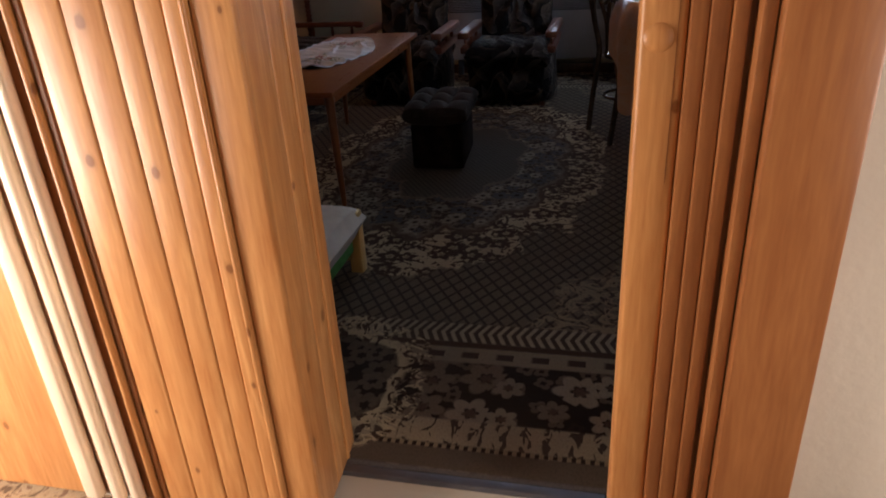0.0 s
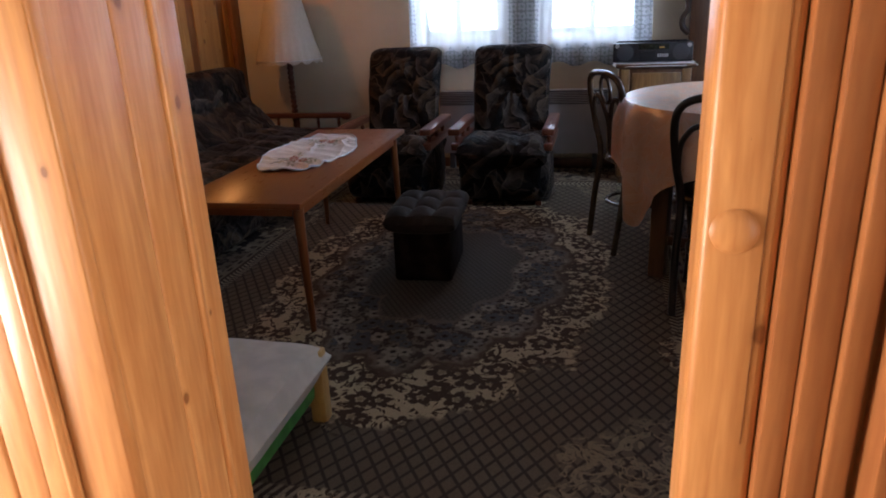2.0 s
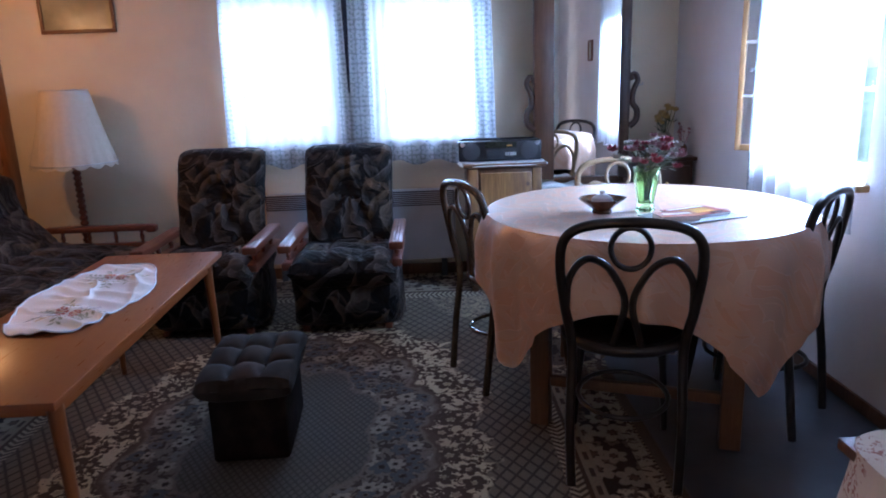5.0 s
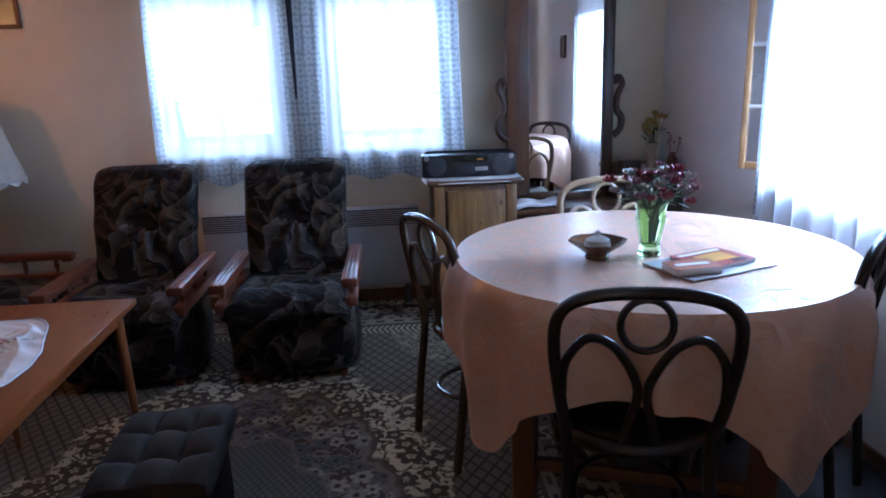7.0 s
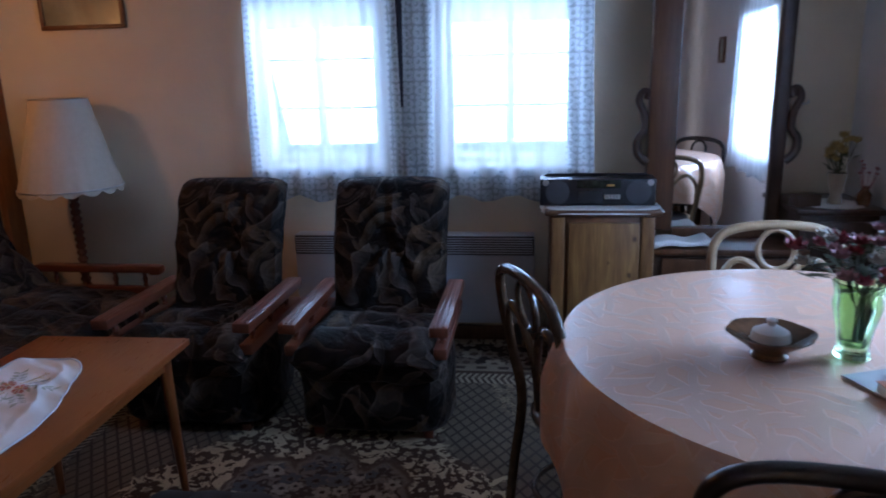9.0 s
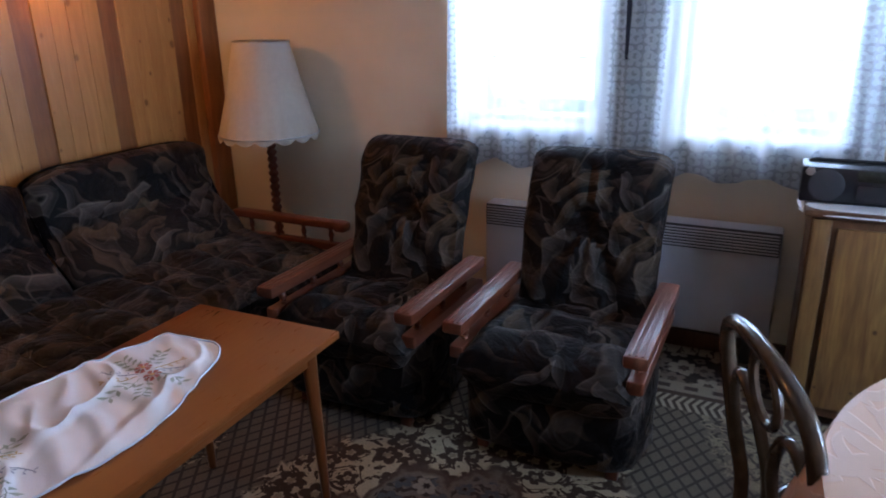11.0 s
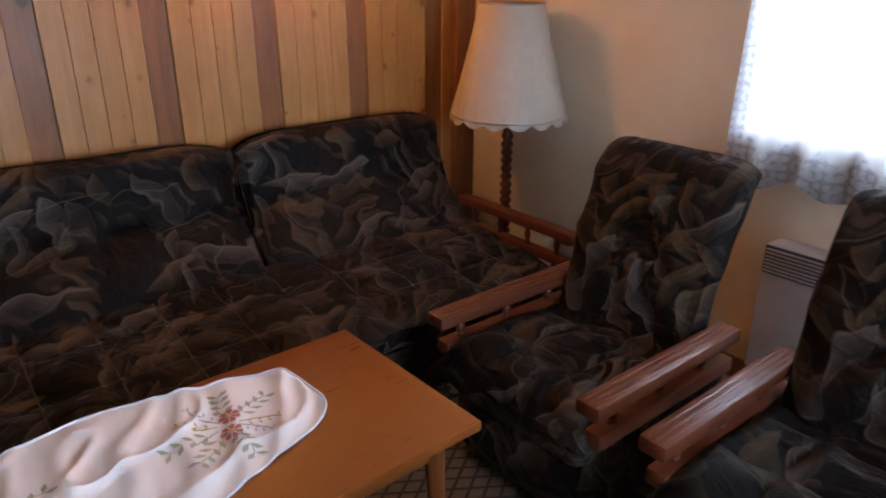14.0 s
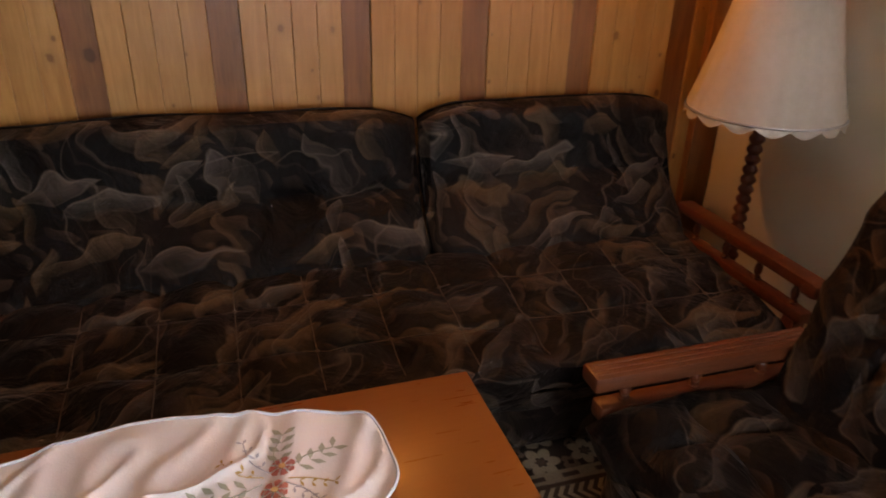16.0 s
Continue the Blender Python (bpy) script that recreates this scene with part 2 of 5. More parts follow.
def rug_material():
    """A woven carpet: lobed medallion, trellis field, dark flower border between guard stripes. Origin at its middle."""
    g = Nodes("woven_carpet", 0.95, spec=0.15)
    x, y, _ = g.xyz(g.co)
    flat = g.vec(x, y, 0.0)
    inv = lambda v: g.m("SUBTRACT", 1.0, v)
    mul = lambda a, b: g.m("MULTIPLY", a, b)
    add = lambda a, b: g.m("ADD", a, b)
    both = lambda a, b: g.m("MAXIMUM", a, b)
    ax_, ay_ = g.m("ABSOLUTE", x), g.m("ABSOLUTE", y)

    def oval(hx, hy, wx, wy):
        u, v = g.m("DIVIDE", wx, hx), g.m("DIVIDE", wy, hy)
        return g.m("SQRT", add(mul(u, u), mul(v, v))), g.m("ARCTAN2", v, u)

    def inside(d, r, soft=0.012):
        return inv(g.step(d, r - soft, r + soft))

    def flowers(scale, size, petals, rand=0.6):
        """Ring of petals and heart round scattered points."""
        o = g.voronoi(scale, flat, rand=rand)
        dx, dy, _ = g.xyz(g.vm("SUBTRACT", flat, o["Position"]))
        tint = g.xyz(o["Color"])
        a = add(g.m("ARCTAN2", dy, dx), mul(tint[1], 3.0))
        wave = g.m("MULTIPLY_ADD", g.m("ABSOLUTE", g.m("COSINE", mul(a, petals / 2))), 0.38, 0.62)
        rr = g.m("DIVIDE", g.m("SQRT", add(mul(dx, dx), mul(dy, dy))), mul(mul(wave, size), g.m("MULTIPLY_ADD", tint[0], 0.5, 0.7)))
        return mul(inside(rr, 1.0, 0.09), g.step(rr, 0.30, 0.42)), inside(rr, 0.26, 0.08), tint

    cream, sand, beige = (0.42, 0.335, 0.215), (0.245, 0.185, 0.115), (0.135, 0.105, 0.072)
    brown, dark, slate, rust = (0.058, 0.034, 0.022), (0.022, 0.014, 0.011), (0.074, 0.073, 0.076), (0.080, 0.050, 0.034)
    # trellis field
    u = mul(add(x, mul(y, 0.66)), 1 / 0.056)
    v = mul(g.m("SUBTRACT", x, mul(y, 0.66)), 1 / 0.056)
    cell = both(g.m("ABSOLUTE", g.m("SUBTRACT", g.m("FRACT", u), 0.5)), g.m("ABSOLUTE", g.m("SUBTRACT", g.m("FRACT", v), 0.5)))
    net = g.step(cell, 0.34, 0.44)
    col = g.mix(net, beige, (0.050, 0.036, 0.028))
    # leafy sprays that curl out of the inner corners
    curl = g.noise(11, 3, flat, 2.6)
    vine = mul(g.step(curl, 0.47, 0.51), inv(g.step(curl, 0.58, 0.62)))
    ca, _a = oval(0.42, 0.46, g.m("SUBTRACT", 0.95, ax_), g.m("SUBTRACT", 1.60, ay_))
    col = g.mix(mul(inside(add(ca, mul(g.noise(7, 2, flat), 0.5)), 1.15, 0.05), vine), col, sand)
    # medallion: cream leaf fringe, rust scallop line, flower ground, quiet heart
    wob = g.m("SUBTRACT", g.noise(7, 3, flat, 1.2), 0.5)
    e, ang = oval(0.735, 1.26, x, y)
    lobe = g.m("ABSOLUTE", g.m("SINE", mul(ang, 7.0)))
    lobe3 = g.m("ABSOLUTE", g.m("SINE", mul(ang, 4.0)))
    fringe = add(add(e, mul(wob, 0.34)), mul(lobe, -0.05))
    leaf = g.noise(14, 2, flat, 2.4)
    ringa, hearta, ta = flowers(9.0, 0.050, 5.0, 0.8)
    fr = g.mix(both(mul(g.step(leaf, 0.515, 0.55), inv(g.step(leaf, 0.66, 0.70))), ringa), cream, brown)
    fr = g.mix(hearta, fr, sand)
    col = g.mix(inside(fringe, 1.03, 0.02), col, fr)
    jit = mul(g.m("SUBTRACT", g.noise(16, 2, flat), 0.5), 0.10)
    es = add(g.m("SUBTRACT", e, mul(lobe, 0.085)), jit)
    col = g.mix(inside(es, 0.745), col, rust)
    col = g.mix(inside(es, 0.715), col, (0.15, 0.118, 0.085))
    ringb, heartb, tb = flowers(12.5, 0.040, 6.0, 0.85)
    ground = g.mix(g.step(g.noise(22, 2, flat, 1.6), 0.47, 0.53), (0.048, 0.033, 0.026), (0.150, 0.122, 0.092))
    ground = g.mix(ringb, ground, g.mix(g.step(tb[2], 0.45, 0.55), (0.255, 0.215, 0.165), slate))
    ground = g.mix(heartb, ground, dark)
    col = g.mix(inside(es, 0.695), col, ground)
    eh = add(g.m("SUBTRACT", e, mul(lobe3, 0.07)), jit)
    fine = both(g.m("ABSOLUTE", g.m("SUBTRACT", g.m("FRACT", mul(u, 2.0)), 0.5)), g.m("ABSOLUTE", g.m("SUBTRACT", g.m("FRACT", mul(v, 2.0)), 0.5)))
    col = g.mix(inside(eh, 0.435), col, (0.150, 0.120, 0.090))
    col = g.mix(inside(eh, 0.415), col, g.mix(g.step(fine, 0.28, 0.44), (0.108, 0.094, 0.078), (0.062, 0.053, 0.045)))
    # border: distance in from the edge; the end borders are deeper than the side ones
    edge = g.m("MINIMUM", g.m("SUBTRACT", RUG_W / 2, ax_), mul(g.m("SUBTRACT", RUG_L / 2, ay_), 0.56))
    along_x = g.step(g.m("SUBTRACT", g.m("SUBTRACT", RUG_W / 2, ax_), mul(g.m("SUBTRACT", RUG_L / 2, ay_), 0.56)), -0.002, 0.002)
    run = add(mul(along_x, x), mul(inv(along_x), y))

    def band(lo, hi, c):
        nonlocal col
        col = g.mix(mul(g.step(edge, lo - 0.003, lo + 0.003), inv(g.step(edge, hi - 0.003, hi + 0.003))), col, c)

    def tooth(period, lean, lo, hi, fill):
        z = g.m("FRACT", add(mul(run, 1 / period), mul(g.m("PINGPONG", g.m("SUBTRACT", edge, lo), (hi - lo) / 2), lean)))
        return g.step(z, fill, fill + 0.12)

    ringc, heartc, tc = flowers(7.6, 0.066, 6.0, 0.55)
    small, _h, ts = flowers(17.0, 0.026, 4.0, 0.7)
    bcol = g.mix(mul(small, g.step(ts[0], 0.35, 0.45)), dark, (0.105, 0.075, 0.054))
    bcol = g.mix(ringc, bcol, g.mix(g.step(tc[2], 0.5, 0.6), (0.245, 0.195, 0.140), (0.150, 0.112, 0.078)))
    bcol = g.mix(heartc, bcol, rust)
    band(-1.0, 0.372, bcol)
    band(0.313, 0.372, g.mix(tooth(0.030, 26.0, 0.313, 0.372, 0.42), (0.30, 0.245, 0.170), (0.062, 0.042, 0.030)))
    band(0.297, 0.313, brown)
    band(0.254, 0.297, g.mix(mul(tooth(0.105, 0.0, 0.254, 0.297, 0.45), mul(g.step(edge, 0.265, 0.269), inv(g.step(edge, 0.282, 0.286)))), (0.215, 0.168, 0.115), (0.050, 0.032, 0.024)))
    scroll = g.noise(30, 1, g.vec(mul(run, 1.0), mul(edge, 1.0), 3.0), 1.2)
    band(0.056, 0.108, g.mix(mul(g.step(scroll, 0.50, 0.54), tooth(0.062, 5.0, 0.056, 0.108, 0.35)), (0.29, 0.235, 0.160), (0.062, 0.042, 0.031)))
    band(0.047, 0.056, g.mix(tooth(0.022, 0.0, 0.047, 0.056, 0.45), sand, dark))
    band(0.008, 0.047, (0.098, 0.074, 0.055))
    band(-0.1, 0.008, (0.125, 0.115, 0.110))
    # dark roundels held in cream scrolls break the border
    for cx, cy, r in ((1.19, 0.72, 0.20), (0.0, 1.98, 0.25)):
        d, da = oval(r, r * 1.1, g.m("SUBTRACT", ax_, cx), g.m("SUBTRACT", ay_, cy))
        d = add(d, mul(g.m("ABSOLUTE", g.m("SINE", mul(da, 2.5))), -0.12))
        col = g.mix(mul(inside(d, 1.15, 0.03), both(vine, inv(g.step(d, 0.80, 0.90)))), col, g.mix(g.step(leaf, 0.50, 0.54), cream, brown))
        col = g.mix(inside(d, 0.72, 0.03), col, g.mix(both(mul(ringb, 0.6), mul(ringc, 0.5)), dark, (0.16, 0.12, 0.085)))
    wear = g.noise(2.3, 4)
    col = g.mix(mul(g.step(wear, 0.4, 0.75), 0.25), col, (0.080, 0.062, 0.047))
    thread = g.noise(190, 2)
    col = g.mix(mul(g.step(thread, 0.45, 0.65), 0.22), col, dark)
    g.color(col)
    weave = add(g.noise(260, 2), mul(g.noise(40, 3), 0.6))
    g.bump(weave, 0.5, 0.004)
    return g.mat


RUG = rug_material()


def upholstery():
    """Dark velour printed with broad curled petals in brown and grey, crushed in places."""
    g = Nodes("dark_leaf_velour", 0.7, spec=0.13)
    warp = g.vm("MULTIPLY", g.vm("SUBTRACT", g.noise3(3.6, 2), (0.5, 0.5, 0.5)), (0.30, 0.30, 0.30))
    p = g.vm("ADD", g.co, warp)
    px, py, pz = g.xyz(p)
    u = g.m("ADD", px, g.m("MULTIPLY", py, 0.9))
    v = g.m("ADD", pz, g.m("MULTIPLY", g.m("SUBTRACT", py, px), 0.35))

    def petals(scale, angle, long, keep):
        c, s = math.cos(angle), math.sin(angle)
        along = g.m("ADD", g.m("MULTIPLY", u, c / long), g.m("MULTIPLY", v, s / long))
        across = g.m("SUBTRACT", g.m("MULTIPLY", v, c), g.m("MULTIPLY", u, s))
        q = g.vec(along, across, 0.0)
        o = g.voronoi(scale, q, rand=0.95)
        d = g.vm("MULTIPLY", g.vm("SUBTRACT", q, o["Position"]), (scale, scale, scale))
        dx, dy, _ = g.xyz(d)
        tint = g.xyz(o["Color"])
        width = g.m("SUBTRACT", 0.30, g.m("MULTIPLY", g.m("MULTIPLY", dx, dx), 1.25))
        reach = g.m("SUBTRACT", width, g.m("ABSOLUTE", g.m("ADD", dy, g.m("MULTIPLY", g.m("MULTIPLY", dx, dx), g.m("SUBTRACT", tint[1], 0.5)))))
        inside = g.m("MULTIPLY", g.step(reach, 0.0, 0.07), g.m("SUBTRACT", 1.0, g.step(o["Distance"], 0.50, 0.62)))
        side = g.m("ADD", 0.25, g.m("MULTIPLY", g.step(g.m("ADD", dy, g.m("MULTIPLY", dx, 0.3)), -0.22, 0.25), 0.75))
        veins = g.noise(1.0, 2, g.vec(g.m("MULTIPLY", dx, 2.0), g.m("MULTIPLY", dy, 16.0), g.m("MULTIPLY", tint[1], 9.0)))
        body = g.m("MULTIPLY", g.m("MULTIPLY", inside, side), g.m("MULTIPLY", g.step(tint[0], keep, keep + 0.15), g.m("ADD", 0.30, g.m("MULTIPLY", veins, 1.0))))
        rim = g.m("MULTIPLY", g.m("MULTIPLY", inside, g.m("SUBTRACT", 1.0, g.step(reach, 0.05, 0.11))), g.m("MULTIPLY", side, g.step(tint[2], 0.35, 0.6)))
        return body, rim, tint

    b1, r1, t1 = petals(7.0, 0.6, 1.9, 0.30)
    b2, r2, t2 = petals(9.5, 2.1, 2.0, 0.30)
    b3, r3, t3 = petals(16.0, -0.35, 2.0, 0.40)
    patch = g.step(g.noise(2.6, 3, p), 0.42, 0.62)
    col = g.mix(patch, (0.0026, 0.0018, 0.0017), (0.0090, 0.0052, 0.0040))
    col = g.mix(g.m("MULTIPLY", b3, 0.80), col, (0.055, 0.036, 0.026))
    col = g.mix(g.m("MULTIPLY", b2, 0.80), col, g.mix(g.step(t2[2], 0.4, 0.6), (0.092, 0.058, 0.034), (0.072, 0.057, 0.048)))
    col = g.mix(g.m("MULTIPLY", b1, 0.90), col, g.mix(g.step(t1[2], 0.35, 0.65), (0.100, 0.063, 0.035), (0.088, 0.070, 0.058)))
    col = g.mix(g.m("MULTIPLY", g.m("MAXIMUM", r1, r2), 0.26), col, (0.21, 0.165, 0.13))
    g.color(col)
    g.b.inputs["Sheen Weight"].default_value = 0.09
    g.b.inputs["Sheen Roughness"].default_value = 0.35
    g.b.inputs["Sheen Tint"].default_value = (1.0, 0.86, 0.78, 1)
    g.rough(g.m("ADD", 0.42, g.m("MULTIPLY", g.noise(9, 3, p), 0.35)))
    crush = g.noise(7, 4, g.co, 1.2)
    g.bump(g.m("ADD", g.m("MULTIPLY", crush, 1.3), g.m("ADD", g.m("MULTIPLY", g.m("ADD", b1, b2), 0.10), g.m("MULTIPLY", g.noise(300, 2), 0.05))), 0.8, 0.026)
    return g.mat


VELOUR = upholstery()
DARKVEL = plain("plain_dark_velour", (0.022, 0.013, 0.011), 0.9, var=0.6, scale=14, bump=0.3)
DARKVEL.node_tree.nodes["Principled BSDF"].inputs["Specular IOR Level"].default_value = 0.12
BUTTON = plain("brown_button_cloth", (0.070, 0.046, 0.032), 0.6)


def damask():
    """Peach cloth with woven satin sprays of long leaves that catch the light."""
    g = Nodes("peach_white_damask", 0.45)
    bend = g.vm("MULTIPLY", g.vm("SUBTRACT", g.noise3(2.6, 2), (0.5, 0.5, 0.5)), (0.22, 0.22, 0.22))
    ax, ay, az = g.xyz(g.vm("ADD", g.co, bend))
    px, py = g.m("MULTIPLY_ADD", az, 0.7, ax), g.m("MULTIPLY_ADD", az, 0.7, ay)

    def sprays(scale, angle, long):
        c, s_ = math.cos(angle), math.sin(angle)
        along = g.m("ADD", g.m("MULTIPLY", px, c / long), g.m("MULTIPLY", py, s_ / long))
        q = g.vec(along, g.m("SUBTRACT", g.m("MULTIPLY", py, c), g.m("MULTIPLY", px, s_)), 0.0)
        o = g.voronoi(scale, q, rand=0.9)
        dx, dy, _ = g.xyz(g.vm("MULTIPLY", g.vm("SUBTRACT", q, o["Position"]), (scale, scale, scale)))
        width = g.m("SUBTRACT", 0.25, g.m("MULTIPLY", g.m("MULTIPLY", dx, dx), 1.2))
        return g.step(g.m("SUBTRACT", width, g.m("ABSOLUTE", g.m("ADD", dy, g.m("MULTIPLY", g.m("MULTIPLY", dx, dx), 0.5)))), 0.0, 0.05)

    blade = g.m("MAXIMUM", g.m("MAXIMUM", sprays(14.0, 0.4, 2.6), sprays(15.0, 1.5, 2.6)), sprays(16.0, 2.5, 2.6))
    g.color(g.mix(g.m("MULTIPLY", blade, 0.12), (0.57, 0.33, 0.215), (0.76, 0.60, 0.52)))
    g.rough(g.m("SUBTRACT", 0.55, g.m("MULTIPLY", blade, 0.28)))
    g.b.inputs["Specular IOR Level"].default_value = 0.7
    g.put(g.b.inputs["Coat Weight"], g.m("MULTIPLY_ADD", blade, 0.70, 0.30))
    g.b.inputs["Coat Roughness"].default_value = 0.30
    g.b.inputs["Coat IOR"].default_value = 2.1
    g.bump(g.m("ADD", g.m("MULTIPLY", blade, 0.5), g.m("ADD", g.m("MULTIPLY", g.noise(4, 3), 1.2), g.m("MULTIPLY", g.noise(420, 2), 0.06))), 0.25, 0.006)
    return g.mat


DAMASK = damask()


def linen(name, col, motif):
    """Embroidered cloth: stitched flower motifs in given places of its own plane."""
    g = Nodes(name, 0.8)
    x, y, z = g.xyz(g.co)
    c = g.mix(g.step(g.noise(5, 4), 0.35, 0.7), tuple(k * 0.93 for k in col), col)
    flat = g.vec(x, y, z)
    for px, py, pz, size, tone, cut in motif:
        d = g.vm("SUBTRACT", flat, (px, py, pz))
        dx, dy, dz = g.xyz(d)
        r = g.m("SQRT", g.m("ADD", g.m("ADD", g.m("MULTIPLY", dx, dx), g.m("MULTIPLY", dy, dy)), g.m("MULTIPLY", dz, dz)))
        k = g.m("MULTIPLY", g.m("SUBTRACT", 1.0, g.step(r, size * 0.7, size)), g.step(g.noise(62, 2, None, 1.5), cut, cut + 0.05))
        c = g.mix(g.m("MULTIPLY", k, 0.85), c, tone)
    g.color(c)
    g.bump(g.m("ADD", g.noise(350, 2), g.m("MULTIPLY", g.noise(9, 3), 2.0)), 0.3, 0.004)
    return g.mat


def lace(name, width, hem, left, right):
    """Sheer net with denser eyelet borders at its sides and foot. The object's x runs across, z up from the foot."""
    g = Nodes(name, 0.8)
    x, _, z = g.xyz(g.co)
    sides = g.m("MAXIMUM", g.m("SUBTRACT", 1.0, g.step(g.m("ADD", x, width / 2), left - 0.01, left + 0.01)), g.m("SUBTRACT", 1.0, g.step(g.m("SUBTRACT", width / 2, x), right - 0.01, right + 0.01)))
    border = g.m("MAXIMUM", sides, g.m("SUBTRACT", 1.0, g.step(g.m("ADD", z, g.m("MULTIPLY", g.m("ABSOLUTE", g.m("SINE", g.m("MULTIPLY", x, 26.0))), 0.05)), hem, hem + 0.02)))
    flat = g.vec(x, z, 0.0)
    o = g.voronoi(34, flat, rand=0.25)
    dots = g.m("SUBTRACT", 1.0, g.step(o["Distance"], 0.34, 0.42))
    o2 = g.voronoi(15.0, flat, rand=0.12)
    rose = g.m("MULTIPLY", g.m("SUBTRACT", 1.0, g.step(o2["Distance"], 0.30, 0.38)), g.step(o2["Distance"], 0.14, 0.2))
    dens = g.m("ADD", 0.60, g.m("MULTIPLY", border, g.m("ADD", 0.02, g.m("MULTIPLY", g.m("MAXIMUM", dots, rose), 0.36))))
    dens = g.m("ADD", dens, g.m("MULTIPLY", g.noise(3, 3, g.scaled((6, 1, 0.5))), 0.08))
    tr = g.t.nodes.new("ShaderNodeBsdfTransparent")
    di = g.t.nodes.new("ShaderNodeBsdfDiffuse")
    tl = g.t.nodes.new("ShaderNodeBsdfTranslucent")
    # border colour darkened for the shade of dense lace lit from behind
    for n in (di, tl):
        g.put(n.inputs[0], g.mix(border, (0.68, 0.69, 0.71), (0.38, 0.40, 0.43)))
    m1, m2 = g.t.nodes.new("ShaderNodeMixShader"), g.t.nodes.new("ShaderNodeMixShader")
    m1.inputs[0].default_value = 0.75
    g.t.links.new(di.outputs[0], m1.inputs[1])
    g.t.links.new(tl.outputs[0], m1.inputs[2])
    g.put(m2.inputs[0], dens)
    g.t.links.new(tr.outputs[0], m2.inputs[1])
    g.t.links.new(m1.outputs[0], m2.inputs[2])
    g.t.links.new(m2.outputs[0], g.out.inputs[0])
    return g.mat


def satin(name, col, rough):
    g = Nodes(name, rough)
    g.color(g.mix(g.step(g.noise(5, 4), 0.35, 0.7), tuple(k * 0.95 for k in col), col))
    g.bump(g.m("ADD", g.noise(350, 2), g.m("MULTIPLY", g.noise(12, 3), 2.0)), 0.22, 0.004)
    return g.mat


SATIN = satin("white_satin", (0.84, 0.83, 0.84), 0.36)
EDGING = satin("pale_crochet", (0.70, 0.74, 0.80), 0.8)
THREAD_RED = satin("red_thread", (0.55, 0.19, 0.16), 0.6)
THREAD_YELLOW = satin("yellow_thread", (0.70, 0.45, 0.20), 0.6)
THREAD_OCHRE = satin("ochre_thread", (0.55, 0.38, 0.14), 0.6)
THREAD_GREEN = satin("grey_green_thread", (0.40, 0.43, 0.35), 0.6)
THREAD_BLUE = satin("grey_blue_thread", (0.42, 0.43, 0.50), 0.6)


def shade_cloth():
    g = Nodes("white_lampshade_cloth", 0.8)
    g.color(g.mix(g.noise(40, 3), (0.42, 0.37, 0.30), (0.50, 0.445, 0.37)))
    g.bump(g.noise(180, 2), 0.3, 0.002)
    return g.mat


def glass(name, col, rough=0.02):
    g = Nodes(name, rough)
    g.color(col)
    g.b.inputs["Transmission Weight"].default_value = 1.0
    g.b.inputs["IOR"].default_value = 1.46
    return g.mat


SHADE = shade_cloth()
GLASS = glass("window_glass", (0.95, 0.97, 0.97))
GREEN_GLASS = glass("green_glass", (0.60, 0.86, 0.48), 0.08)
MIRROR = plain("mirror_silver", (0.90, 0.91, 0.90), 0.015, 1.0, 0.0, bump=0)


def greenery():
    g = Nodes("far_greenery", 0.9)
    n = g.noise(0.7, 5)
    c = g.ramp(n, (0.35, (0.06, 0.10, 0.03)), (0.6, (0.12, 0.17, 0.06)))
    g.color(c)
    return g.mat


GREENERY = greenery()

# ---- building helpers ----


def mesh_of(name, bm, material, smooth=False):
    me = bpy.data.meshes.new(name)
    bmesh.ops.recalc_face_normals(bm, faces=bm.faces)
    bm.to_mesh(me)
    bm.free()
    me.materials.append(material)
    if smooth:
        for p in me.polygons:
            p.use_smooth = True
        me.set_sharp_from_angle(angle=radians(40))
    return me


def part(name, bm, material, parent, label="", smooth=True):
    ob = new(name, mesh_of(name, bm, material, smooth))
    ob.parent = parent
    return tagged(ob, label)


def thing(name, x, y, z, turn, label, category, group=""):
    ob = new(name)
    ob.empty_display_size = 0.1
    ob.matrix_world = pose(x, y, z, 0, 0, turn)
    return tagged(ob, label, category, group)


def solid(name, bm, material, label, category, x=0, y=0, z=0, turn=0, smooth=True, kind=""):
    ob = new(name, mesh_of(name, bm, material, smooth))
    ob.matrix_world = pose(x, y, z, 0, 0, turn)
    return tagged(ob, label, category, "", kind)


def box(bm, x0, x1, y0, y1, z0, z1, bevel=0.0, m=None, seg=2):
    made = bmesh.ops.create_cube(bm, size=1)["verts"]
    bmesh.ops.transform(bm, verts=made, matrix=Matrix.LocRotScale(((x0 + x1) / 2, (y0 + y1) / 2, (z0 + z1) / 2), None, (abs(x1 - x0), abs(y1 - y0), abs(z1 - z0))))
    if bevel:
        edges = list({e for v in made for e in v.link_edges})
        out = bmesh.ops.bevel(bm, geom=edges, offset=bevel, segments=seg, affect="EDGES", profile=0.5)
        made = list({v for f in out["faces"] for v in f.verts} | {v for v in made if v.is_valid})
    if m:
        bmesh.ops.transform(bm, verts=made, matrix=m)
    return bm


def boxes(*args, bevel=0.0):
    bm = bmesh.new()
    for a in args:
        box(bm, *a, bevel=bevel)
    return bm


